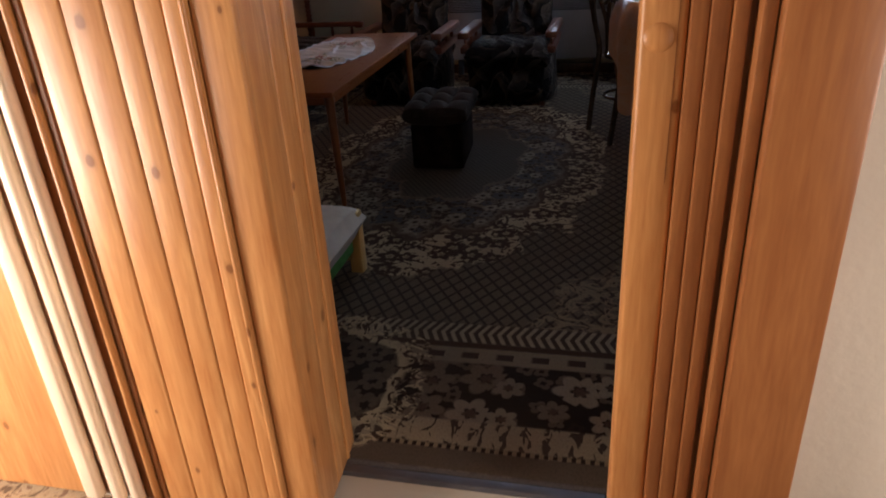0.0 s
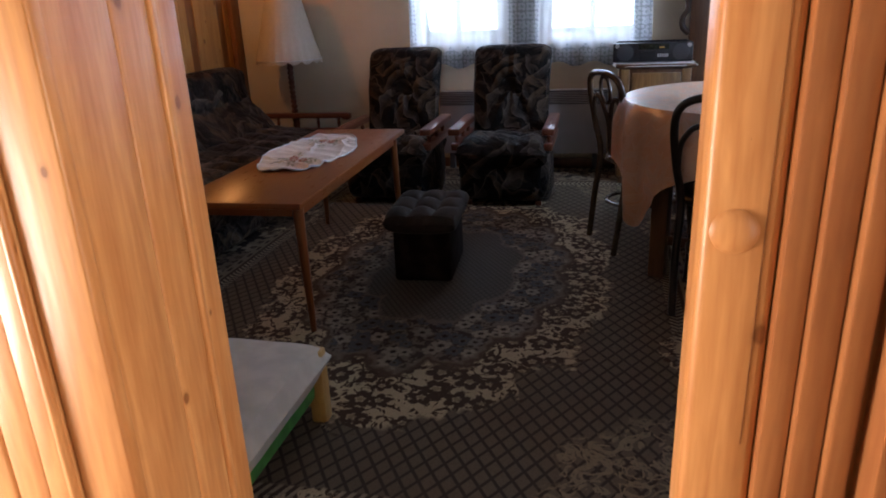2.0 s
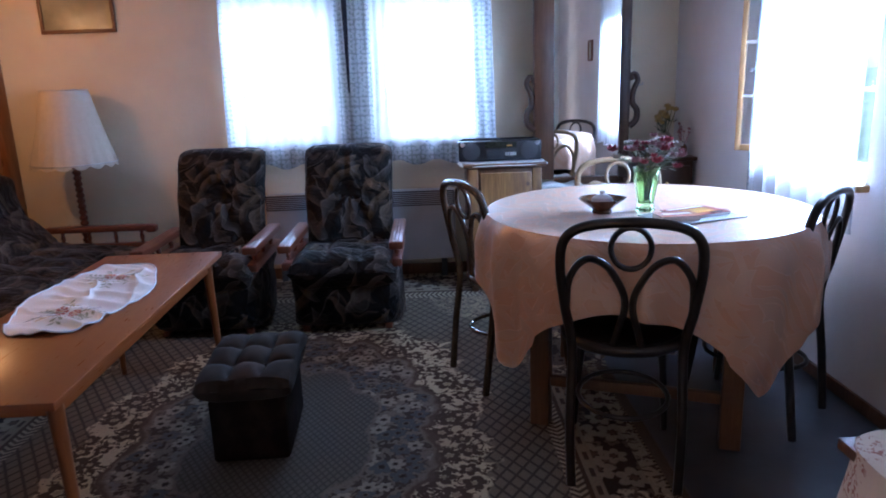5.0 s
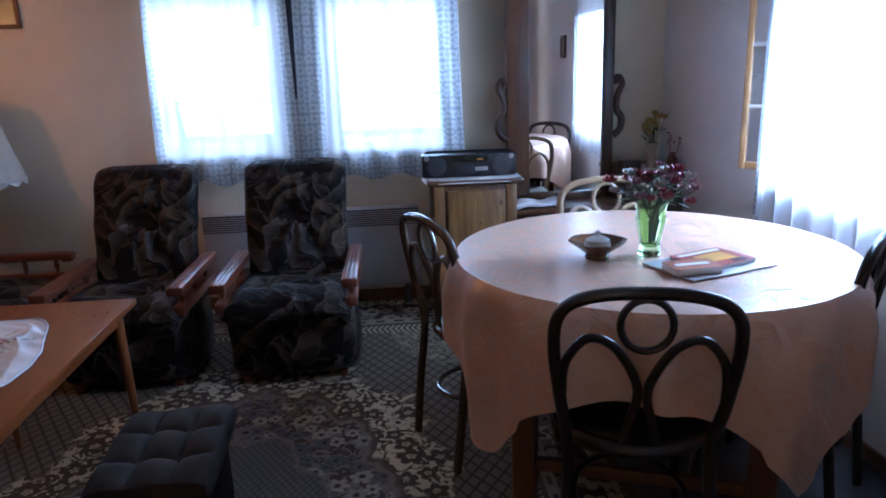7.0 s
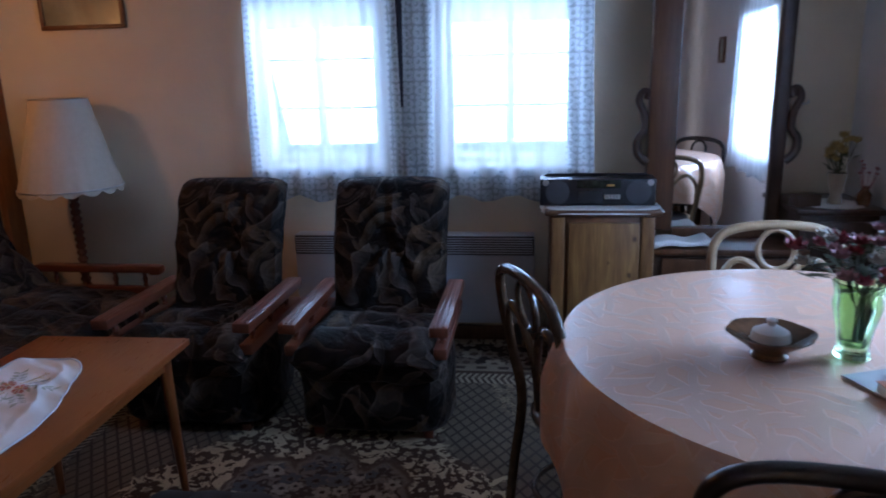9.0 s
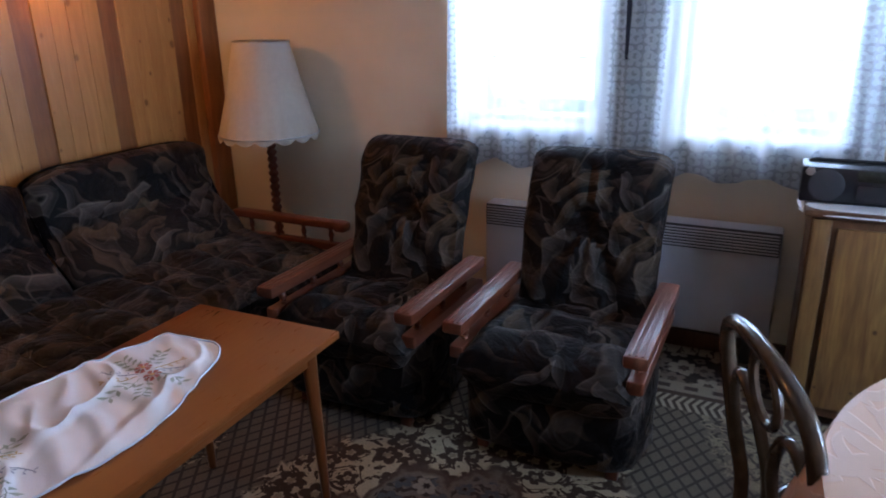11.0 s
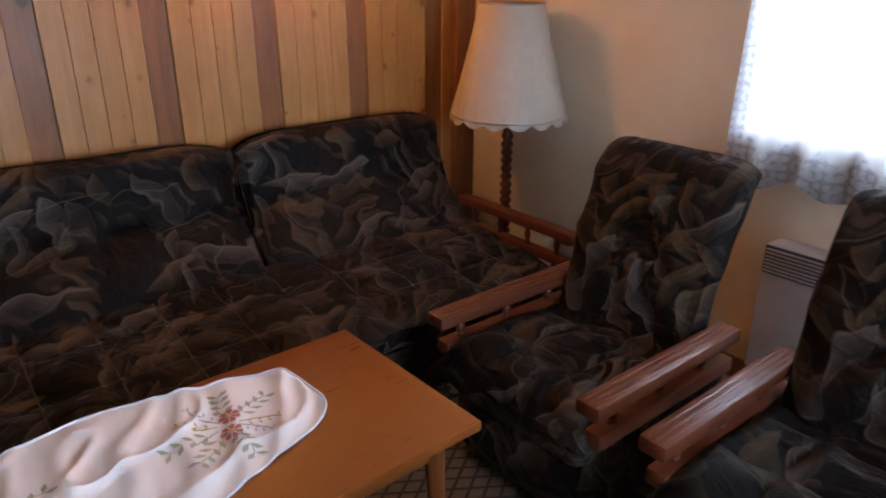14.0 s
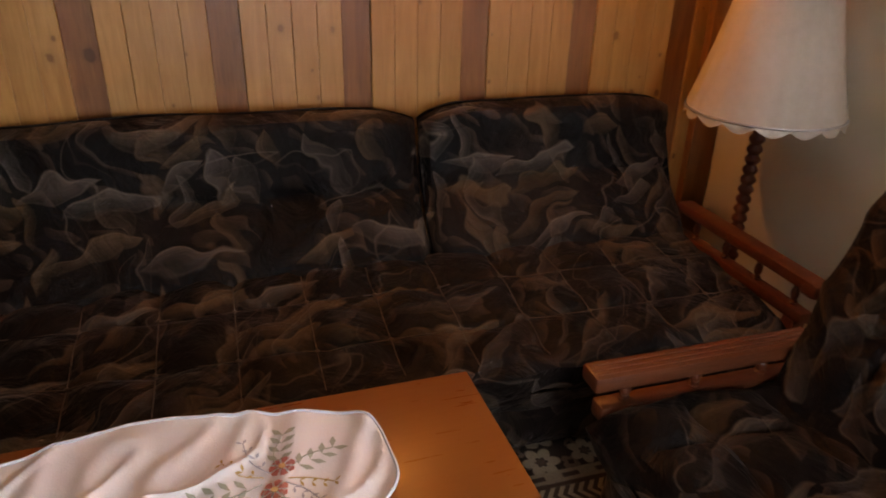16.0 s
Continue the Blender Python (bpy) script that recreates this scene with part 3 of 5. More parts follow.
def grid(bm, fn, nu, nv, wrap_u=False):
    """A sheet of nu by nv cells; fn(u, v) gives the place, u and v from 0 to 1."""
    cols = nu if wrap_u else nu + 1
    vs = [[bm.verts.new(fn(i / nu, j / nv)) for j in range(nv + 1)] for i in range(cols)]
    for i in range(nu):
        for j in range(nv):
            a, b = vs[i], vs[(i + 1) % cols]
            bm.faces.new((a[j], b[j], b[j + 1], a[j + 1]))
    return vs


def lathe(profile, seg=20, m=None, ripple=0.0, lobes=8, bm=None):
    """A turned body from (radius, height) pairs."""
    bm = bm or bmesh.new()
    n = len(profile) - 1

    def at(u, v):
        k = min(int(v * n + 1e-6), n)
        r, h = profile[k]
        a = u * math.tau
        r *= 1 + ripple * math.cos(lobes * a) * v
        p = Vector((r * math.cos(a), r * math.sin(a), h))
        return m @ p if m else p

    vs = grid(bm, at, seg, n, True)
    for j in (0, n):
        if profile[j][0] > 0.0005:
            try:
                bm.faces.new([c[j] for c in vs])
            except ValueError:
                pass
    return bm


def smooth_line(pts, steps=8, closed=False):
    pts = [Vector(p) for p in pts]
    out = []
    n = len(pts)
    for i in range(n if closed else n - 1):
        if closed:
            a, b, c, d = pts[i - 1], pts[i], pts[(i + 1) % n], pts[(i + 2) % n]
        else:
            a, b, c, d = pts[max(i - 1, 0)], pts[i], pts[i + 1], pts[min(i + 2, n - 1)]
        for k in range(steps):
            t = k / steps
            out.append(0.5 * ((2 * b) + (c - a) * t + (2 * a - 5 * b + 4 * c - d) * t * t + (3 * b - a - 3 * c + d) * t ** 3))
    if not closed:
        out.append(pts[-1])
    return out


def tube(pts, radius, seg=8, closed=False, steps=6, bm=None, taper=None):
    bm = bm or bmesh.new()
    line = smooth_line(pts, steps, closed)
    n = len(line)
    rings, up = [], None
    for i, p in enumerate(line):
        ahead = (line[(i + 1) % n] if closed or i < n - 1 else p) - (line[i - 1] if closed or i else p)
        ahead.normalize()
        if up is None:
            up = ahead.orthogonal().normalized()
        up = (up - ahead * up.dot(ahead)).normalized()
        side = ahead.cross(up)
        r = radius * (1 if taper is None else 1 + (taper - 1) * i / (n - 1))
        rings.append([bm.verts.new(p + r * (math.cos(a) * up + math.sin(a) * side)) for a in (k * math.tau / seg for k in range(seg))])
    for i in range(n if closed else n - 1):
        a, b = rings[i], rings[(i + 1) % n]
        for k in range(seg):
            bm.faces.new((a[k], a[(k + 1) % seg], b[(k + 1) % seg], b[k]))
    if not closed:
        bm.faces.new(rings[0])
        bm.faces.new(rings[-1])
    return bm


def cushion(w, d, h, tufts=(0, 0), dent=0.03, puff=0.35, n=18, seed=0, rumple=0.008, m=None, bm=None):
    """A stuffed block, w by d by h with its foot at z=0: rounded rim, domed top, buttoned where tufts says."""
    bm = bm or bmesh.new()
    tu, tv = tufts

    def shape(u, v, top):
        a, b = 2 * u - 1, 2 * v - 1
        ru, rv = 1 - abs(a) ** 6, 1 - abs(b) ** 6
        edge = max(ru, 0) ** puff * max(rv, 0) ** puff
        z = h * (0.5 + 0.5 * edge) if top else h * (0.5 - 0.5 * edge)
        if top and tu:
            s = abs(math.sin(math.pi * u * tu)) * abs(math.sin(math.pi * v * tv))
            z -= dent * (1 - s ** 0.5) * min(1, 6 * min(u, v, 1 - u, 1 - v))
        q = Vector((a * w / 2, b * d / 2, z))
        q.z += rumple * noise.noise(Vector((q.x * 9, q.y * 9, seed + (3 if top else 0))))
        q.x += rumple * noise.noise(Vector((q.y * 7, q.z * 9, seed + 11)))
        return m @ q if m else q

    tops = grid(bm, lambda u, v: shape(u, v, True), n, n)
    grid(bm, lambda u, v: shape(u, v, False), n, n)
    bmesh.ops.remove_doubles(bm, verts=bm.verts, dist=0.0012)
    return bm


def scallop_sheet(outline, z, edge_z, n=28, wave=0.003, seed=0):
    """A thin cloth lying flat: outline(angle) gives its rim in x and y."""
    bm = bmesh.new()

    def at(u, v):
        x, y = outline(u * math.tau)
        q = Vector((x * v, y * v, 0))
        q.z = z + wave * (1 + noise.noise(Vector((q.x * 11, q.y * 11, seed)))) + edge_z * max(0, v - 0.93) * 14
        return q

    grid(bm, at, n * 4, 10, True)
    bmesh.ops.remove_doubles(bm, verts=bm.verts, dist=0.0005)
    return bm


# ---- the large structure ----
X0, X1, Y0, Y1, TOP = -2.935, 1.46, 1.045, 5.60, 2.30

solid("floor", boxes((X0 - 0.3, X1 + 0.4, Y0 - 0.015, Y1 + 0.35, -0.12, -0.012)), LINO, "dark grey smooth floor covering of the room", "floor", kind="structure", smooth=False)
solid("floor_hall", boxes((-2.2, 1.6, -1.7, Y0 - 0.015, -0.12, -0.012)), HALLFLOOR, "brown patterned carpet of the hall", "floor", kind="structure", smooth=False)
solid("ceiling", boxes((X0 - 0.3, X1 + 0.4, -1.8, Y1 + 0.35, TOP, TOP + 0.12)), CEIL, "white plaster ceiling", "ceiling", kind="structure", smooth=False)


def holed_wall(name, along, lo, hi, near, far, holes, material, label, top=TOP):
    """A wall with real openings; along is its long axis, holes are (from, to, foot, head)."""
    bm = bmesh.new()
    cuts, at = [], lo
    for a, b, z0, z1 in sorted(holes):
        cuts += [(at, a, -0.012, top), (a, b, -0.012, z0), (a, b, z1, top)]
        at = b
    cuts.append((at, hi, -0.012, top))
    for a, b, z0, z1 in cuts:
        if b - a > 1e-4 and z1 - z0 > 1e-4:
            box(bm, *((a, b, near, far) if along == "x" else (near, far, a, b)), z0, z1)
    return solid(name, bm, material, label, "wall", kind="structure", smooth=False)


WIN = [(-1.46, -0.82, 0.94, 1.78), (-0.47, 0.17, 0.94, 1.78)]
holed_wall("wall_north", "x", X0 - 0.3, X1 + 0.4, Y1, Y1 + 0.30, WIN, CREAM, "cream plaster wall with two small windows")
holed_wall("wall_east", "y", Y0 - 0.05, Y1, X1, X1 + 0.34, [(3.52, 4.29, 0.86, 1.90)], LILAC, "white plaster wall with one window")
holed_wall("wall_west", "y", Y0 - 0.1, Y1, X0 - 0.3, X0 - 0.02, [], CREAM, "plain wall behind the pine boards")
holed_wall("wall_south", "x", X0 - 0.3, X1, 0.874, Y0, [(-0.64, 0.20, -0.011, 2.06)], HALLWHITE, "white plaster wall with the doorway")
# unseen hall walls; their window openings are added for the fill lamps
holed_wall("wall_hall_west", "y", -1.7, 0.874, -2.2, -2.03, [(-0.18, 0.62, 0.15, 1.15)], HALLWHITE, "white plaster wall of the hall")
holed_wall("wall_hall_east", "y", -1.7, 0.874, 1.5, 1.68, [(-0.15, 0.35, 0.4, 1.3)], HALLWHITE, "white plaster wall of the hall")
holed_wall("wall_hall_south", "x", -2.2, 1.6, -1.8, -1.7, [], HALLWHITE, "white plaster wall of the hall")
solid("ground", boxes((-400, 400, -400, 400, -0.6, -0.5)), GREENERY, "grass outside", "ground", kind="structure", smooth=False)


def window(name, cx, cy, z0, z1, w, turn, bars, material, label):
    """A window of two sashes, each cut by bars, with sill and panes. Local x across, y outwards."""
    ob = thing(name, cx, cy, 0, turn, label, "window")
    tagged(ob, kind="structure")
    f = 0.032
    part("window_frame", boxes((-w / 2, -w / 2 + f, 0.10, 0.17, z0, z1), (w / 2 - f, w / 2, 0.10, 0.17, z0, z1), (-w / 2 + f, w / 2 - f, 0.10, 0.17, z0, z0 + f), (-w / 2 + f, w / 2 - f, 0.10, 0.17, z1 - f, z1), bevel=0.004), material, ob)
    part("mullion", boxes((-0.022, 0.022, 0.095, 0.16, z0 + f, z1 - f), bevel=0.006), material, ob)
    zs = [z0 + f] + list(bars) + [z1 - f]
    for s in (-1, 1):
        a, b = sorted((s * 0.022, s * (w / 2 - f)))
        for z in bars:
            part("glazing_bar", boxes((a, b, 0.115, 0.145, z - 0.008, z + 0.008), bevel=0.003), material, ob)
        for lo, hi in zip(zs, zs[1:]):
            p = part("pane", boxes((a, b, 0.127, 0.131, lo, hi)), GLASS, ob, smooth=False)
            p.visible_shadow = False
    part("window_sill", boxes((-w / 2 - 0.03, w / 2 + 0.03, -0.05, 0.10, z0 - 0.03, z0 - 0.002), bevel=0.006), material, ob)
    return ob


window("window_1", -1.14, Y1, 0.94, 1.78, 0.64, 0, (1.225, 1.475), WHITE, "small white painted window with six panes")
window("window_2", -0.15, Y1, 0.94, 1.78, 0.64, 0, (1.225, 1.475), WHITE, "small white painted window with six panes")
window("window_3", X1, 3.905, 0.86, 1.90, 0.77, -90, (1.20, 1.55), FRAMEPAINT, "ochre painted window behind a net curtain")
# two unseen windows, added so the hall fill lamps have openings
window("added_window_4", -2.03, 0.22, 0.15, 1.15, 0.80, 90, (0.65,), WHITE, "unseen white painted window added for the hall light")
window("added_window_5", 1.5, 0.10, 0.4, 1.3, 0.50, -90, (0.85,), WHITE, "unseen narrow white painted window added for the hall light")


def open_sash(x, y, turn):
    ob = thing("window_sash", x, y, 0, turn, "ochre painted open window sash with glass panes", "window sash")
    w, z0, z1, f = 0.27, 0.905, 1.88, 0.024
    bars = (1.168, 1.419, 1.66)
    part("sash_frame", boxes((0, f, -0.012, 0.012, z0, z1), (w - f, w, -0.012, 0.012, z0, z1), (f, w - f, -0.012, 0.012, z0, z0 + 0.03), (f, w - f, -0.012, 0.012, z1 - 0.03, z1), bevel=0.003), FRAMEPAINT, ob)
    for z in bars:
        part("glazing_bar", boxes((f, w - f, -0.008, 0.008, z - 0.008, z + 0.008), bevel=0.002), WHITE, ob)
    zs = [z0 + 0.03, *bars, z1 - 0.03]
    for lo, hi in zip(zs, zs[1:]):
        part("pane", boxes((f, w - f, -0.002, 0.002, lo, hi)), GLASS, ob, smooth=False).visible_shadow = False
    part("latch", boxes((w - 0.05, w - 0.035, -0.03, -0.012, 1.28, 1.30), (w - 0.06, w - 0.025, -0.036, -0.03, 1.284, 1.296), bevel=0.002), METAL, ob)
    return ob


open_sash(1.529, 4.200, 133)

# doorway: stepped casing on one side, boarded lining on the other
casing = thing("door_casing", 0, 0, 0, 0, "varnished pine door casing with grooved mouldings", "door casing")
tagged(casing, kind="structure")
bm = bmesh.new()
box(bm, 0.026, 0.094, 0.925, 1.0, 0.0, 2.06, bevel=0.009, seg=3)
part("jamb", bm, PINE_DOOR, casing)
part("crack", boxes((0.0795, 0.0805, 0.9242, 0.9262, 0.80, 2.04)), PINE_DARK, casing, smooth=False)
for x0, x1, y in ((0.0945, 0.1190, 0.912), (0.1202, 0.1460, 0.900), (0.1475, 0.1680, 0.888), (0.1775, 0.1960, 0.858)):
    bm = bmesh.new()
    box(bm, x0, x1, y, 1.045, 0.0, 2.06, bevel=0.0025, seg=2)
    part("moulding", bm, PINE_RED_SHADED, casing)
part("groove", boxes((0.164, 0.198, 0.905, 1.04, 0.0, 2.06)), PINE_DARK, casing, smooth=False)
part("board", boxes((0.1985, 0.324, 0.830, 0.8725, 0.0, 2.16), bevel=0.006), PINE_RED_SHADED, casing)
part("head_board", boxes((-0.60, 0.196, 0.852, 0.8725, 2.062, 2.18), bevel=0.004), PINE_DOOR, casing)
part("head_jamb", boxes((-0.598, 0.024, 0.90, 1.045, 2.03, 2.06), bevel=0.004), PINE_DOOR, casing)
part("round_stop", lathe([(0.0, 0.0060), (0.010, 0.0054), (0.017, 0.0040), (0.0215, 0.0004), (0.0215, -0.004)], 28, pose(0.054, 0.9245, 1.022, 90)), PINE_DOOR, casing, "turned round wooden plug")
solid("threshold", boxes((-0.60, 0.025, 1.026, 1.052, -0.012, 0.005), bevel=0.003), plain("grey_blue_metal_strip", (0.17, 0.18, 0.22), 0.4, 0.6), "thin grey-blue metal threshold strip in the doorway", "threshold", kind="structure")

# lining: reveal boards, then upright boards, a beaded frame and a veneered panel on the hall side
lining = thing("door_lining", 0, 0, 0, 0, "varnished pine board lining beside the doorway", "door lining")
tagged(lining, kind="structure")


def upright(name, x0, x1, y, material, thick=0.020, bevel=0.004, z1=2.10):
    bm = bmesh.new()
    box(bm, x0 + 0.0008, x1 - 0.0008, y, y + thick, 0.004, z1, bevel=bevel, seg=3)
    return part(name, bm, material, lining)


for y0, y1, proud in ((0.868, 0.984, 0.0), (0.986, 1.062, 0.0), (1.064, 1.078, 0.004), (1.080, 1.132, 0.0)):
    bm = bmesh.new()
    box(bm, -0.022, proud, y0 - 0.868, y1 - 0.868, 0.004, 2.05, bevel=0.004, seg=3, m=pose(-0.575, 0.868, 0, 0, 0, 5.2))
    part("bead" if proud else "reveal_board", bm, PINE_DOOR, lining)
for x0, x1 in ((-0.6460, -0.5720), (-0.7410, -0.6910), (-0.7980, -0.7415), (-0.8750, -0.7985), (-0.9470, -0.8755)):
    upright("board", x0, x1, 0.853, PINE_DOOR)
upright("bead", -0.6905, -0.6465, 0.846, PINE_DOOR, 0.027, 0.007)
upright("bead", -0.6585, -0.6470, 0.843, PINE_DOOR, 0.012, 0.004)
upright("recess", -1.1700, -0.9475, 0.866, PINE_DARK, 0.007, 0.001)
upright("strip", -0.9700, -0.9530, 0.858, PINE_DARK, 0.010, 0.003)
upright("strip", -0.9850, -0.9710, 0.846, PINE_DOOR, 0.020, 0.005)
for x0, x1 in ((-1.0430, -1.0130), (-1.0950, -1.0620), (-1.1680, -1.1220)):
    upright("moulding", x0, x1, 0.838, CREAM_GLARE, 0.028, 0.010)
upright("panel", -1.90, -1.1700, 0.858, PINE_DOOR, 0.015, 0.002)

# ---- the carpet ----
RUG_END = 2.19
bm = bmesh.new()
grid(bm, lambda u, v: Vector(((u - 0.5) * RUG_W, -RUG_L / 2 + v * (RUG_L / 2 + RUG_END), 0.004 + 0.002 * noise.noise(Vector((u * 9, v * 13, 0))))), 40, 60)
box(bm, -RUG_W / 2, RUG_W / 2, -RUG_L / 2, RUG_END, -0.0115, -0.001)
solid("carpet", bm, RUG, "brown and cream woven carpet with floral medallion and border", "carpet", -0.77, 3.365, 0)

# ---- sofa corner ----


def turned(h, r):
    """Profile of a short turned spindle."""
    return [(r * k, h * t) for k, t in ((0.7, 0), (0.7, 0.08), (1.0, 0.14), (0.6, 0.22), (0.85, 0.36), (1.0, 0.5), (0.85, 0.64), (0.6, 0.78), (1.0, 0.86), (0.7, 0.92), (0.7, 1))]


def arm_rest(parent, x, y0, y1, z, lower):
    """Two rails with turned spindles between, along y."""
    bm = bmesh.new()
    box(bm, x - 0.036, x + 0.036, y0, y1, z - 0.042, z, bevel=0.009)
    rail = part("arm_rail", bm, MAHOGANY, parent)
    for k in (-0.018, 0.0, 0.018):
        part("ridge", boxes((x + k - 0.005, x + k + 0.005, y0 + 0.008, y1 - 0.02, z - 0.004, z + 0.0025), bevel=0.002), MAHOGANY, rail)
    part("lower_rail", boxes((x - 0.026, x + 0.026, y0 + 0.03, y1, z - lower - 0.045, z - lower), bevel=0.008), MAHOGANY, parent)
    for k in range(3):
        y = y0 + 0.10 + k * (y1 - y0 - 0.16) / 2.4
        part("spindle", lathe(turned(lower - 0.040, 0.015), 12, Matrix.Translation((x, y, z - lower - 0.001))), MAHOGANY, parent)


def armchair(x, y, seed, label):
    ob = thing("armchair", x, y, 0.006, 0, label, "armchair", "armchairs under the window")
    bm = cushion(0.565, 0.63, 0.215, (3, 3), 0.026, 0.42, 30, seed, 0.020, pose(0, 0.315, 0.215, -3))
    part("seat_cushion", bm, VELOUR, ob)
    bm = cushion(0.60, 0.345, 0.565, (0, 0), 0, 0.24, 28, seed, 0.014, pose(0, 0.605, 0.190, 90))
    part("seat_base", bm, VELOUR, ob)
    # the back leans; it is a thick padded slab with folds drawn to its middle
    bm = bmesh.new()

    def back(u, v, front):
        a, b = 2 * u - 1, v
        rim = (1 - abs(a) ** 5) * (1 - abs(2 * b - 1) ** 9)
        w = 0.246 + 0.014 * b - 0.03 * max(0, 0.25 - b)
        t = 0.062 * max(rim, 0) ** 0.4
        if front:
            dx, dz = a, (b - 0.62) * 2
            r = math.hypot(dx, dz) + 1e-4
            t += 0.016 * math.cos(9 * math.atan2(dz, dx) + 2 * noise.noise(Vector((a * 2, b * 3, seed)))) * math.exp(-r * 1.3) * min(1, r * 4) - 0.024 * math.exp(-r * r * 30)
            t += 0.010 * noise.noise(Vector((a * 4, b * 6, seed + 5))) + 0.012 * max(0, 1 - 5 * abs(noise.noise(Vector((a * 2.2, b * 3.5, seed + 9))))) * min(1, 6 * rim)
            t += 0.03 * math.exp(-((b - 0.12) / 0.12) ** 2)
        y = 0.545 + 0.185 * b + 0.05 * math.sin(b * 3.0) * -1 + (-t if front else t)
        return Vector((a * w * (1 - 0.025 * b ** 14) - 0.004 + 0.006 * noise.noise(Vector((b * 6, a, seed))), y, 0.30 + 0.640 * b - 0.032 * abs(a) ** 8 * b ** 6))
    grid(bm, lambda u, v: back(u, v, True), 28, 40)
    grid(bm, lambda u, v: back(u, v, False), 28, 40)
    bmesh.ops.remove_doubles(bm, verts=bm.verts, dist=0.002)
    part("back_cushion", bm, VELOUR, ob)
    for s in (-1, 1):
        arm_rest(ob, s * 0.284, 0.0, 0.62, 0.497, 0.095)
        for y in (0.12, 0.55):
            part("foot", boxes((s * 0.22 - 0.02, s * 0.22 + 0.02, y - 0.02, y + 0.02, -0.002, 0.03), bevel=0.004), MAHOGANY, ob)
    return ob


armchair(-1.395, 4.392, 1, "dark patterned velour armchair with red-brown wooden arms beside the sofa")
armchair(-0.650, 4.392, 7, "dark patterned velour armchair with red-brown wooden arms before the window")


def sofa():
    ob = thing("sofa", -1.945, 5.285, 0.006, 0, "dark leaf-patterned velour sofa with red-brown wooden arms", "sofa")
    spans = ((-1.0, -0.03), (-2.46, -1.01))
    for k, (a, b) in enumerate(spans):
        bm = bmesh.new()

        def back(u, v, front, a=a, b=b, k=k):
            y = a + (b - a) * u
            rim = (1 - abs(2 * u - 1) ** 9) * (1 - abs(2 * v - 1) ** 9)
            t = 0.075 * max(rim, 0) ** 0.38
            if front:
                t += 0.034 * math.sin(v * math.pi * 2.2 + 0.3) + 0.016 * noise.noise(Vector((y * 5, v * 4, k)))
                t -= 0.040 * math.exp(-((v - 0.56) / 0.05) ** 2) * (0.6 + 0.4 * math.cos(y * 22))
                t += 0.02 * math.exp(-((v - 0.2) / 0.15) ** 2)
            drop = 0.05 * abs(2 * u - 1) ** 7 + 0.012 * noise.noise(Vector((y * 3, 4, k)))
            return Vector((-0.615 - 0.235 * v + (t if front else -t), y, 0.27 + (0.572 - drop) * v))
        grid(bm, lambda u, v: back(u, v, True), 34, 30)
        grid(bm, lambda u, v: back(u, v, False), 34, 30)
        bmesh.ops.remove_doubles(bm, verts=bm.verts, dist=0.002)
        part("back_cushion", bm, VELOUR, ob)
    tilt = pose(-0.315, -1.245, 0.19, 0, 6, 0)

    def seat_top(x, y, up):
        ex, ey = (1 - abs(2 * x / 0.66) ** 6) ** 0.22, (1 - abs(2 * y / 2.44) ** 6) ** 0.22
        rim = min(1, 6 * min(x / 0.66 + 0.5, 0.5 - x / 0.66, y / 2.44 + 0.5, 0.5 - y / 2.44))
        return tilt @ Vector((x, y, 0.10 + 0.10 * ex * ey - 0.024 * rim + 0.016 * noise.noise(Vector((x * 9, y * 9, 23))) + up))
    for k in range(1, 12):
        for q in (1, 2):
            part("button", lathe([(0.008, -0.004), (0.007, 0.003), (0.0, 0.006)], 8, Matrix.Translation(seat_top(-0.33 + 0.22 * q, -1.22 + k * 2.44 / 12, 0.001))), BUTTON, ob)
    for q in (1, 2):
        part("seam", tube([seat_top(-0.33 + 0.22 * q, -1.17 + k * 0.0585, 0.0012) for k in range(41)], 0.0018, 5, steps=1), BUTTON, ob)
    for k in range(1, 12):
        part("seam", tube([seat_top(-0.27 + 0.03 * n, -1.22 + k * 2.44 / 12, 0.0012) for n in range(19)], 0.0018, 5, steps=1), BUTTON, ob)
    part("seat_cushion", cushion(0.66, 2.44, 0.20, (3, 12), 0.024, 0.22, 60, 20, 0.016, pose(-0.315, -1.245, 0.19, 0, 6, 0)), VELOUR, ob)
    bm = bmesh.new()
    box(bm, -0.88, -0.01, -2.44, -0.04, 0.03, 0.235, bevel=0.03)
    part("base", bm, VELOUR, ob)
    for y in (-2.40, -0.10):
        for x in (-0.84, -0.08):
            part("foot", boxes((x - 0.025, x + 0.025, y - 0.025, y + 0.025, -0.002, 0.05), bevel=0.004), MAHOGANY, ob)
    for y in (-0.02 + 0.02, -2.49):
        bm = bmesh.new()
        box(bm, -0.66, 0.02, y - 0.033, y + 0.033, 0.43, 0.468, bevel=0.009)
        box(bm, -0.03, 0.035, y - 0.035, y + 0.035, 0.418, 0.466, bevel=0.014)
        part("arm_rail", bm, MAHOGANY, ob)
        part("lower_rail", boxes((-0.66, 0.0, y - 0.024, y + 0.024, 0.315, 0.355), bevel=0.008), MAHOGANY, ob)
        for k in range(4):
            part("spindle", lathe(turned(0.080, 0.014), 12, Matrix.Translation((-0.56 + k * 0.165, y, 0.352))), MAHOGANY, ob)
        part("front_leg", boxes((-0.07, -0.02, y - 0.024, y + 0.024, -0.002, 0.318), bevel=0.005), MAHOGANY, ob)
        part("back_leg", boxes((-0.66, -0.61, y - 0.024, y + 0.024, -0.002, 0.318), bevel=0.005), MAHOGANY, ob)
    return ob


sofa()


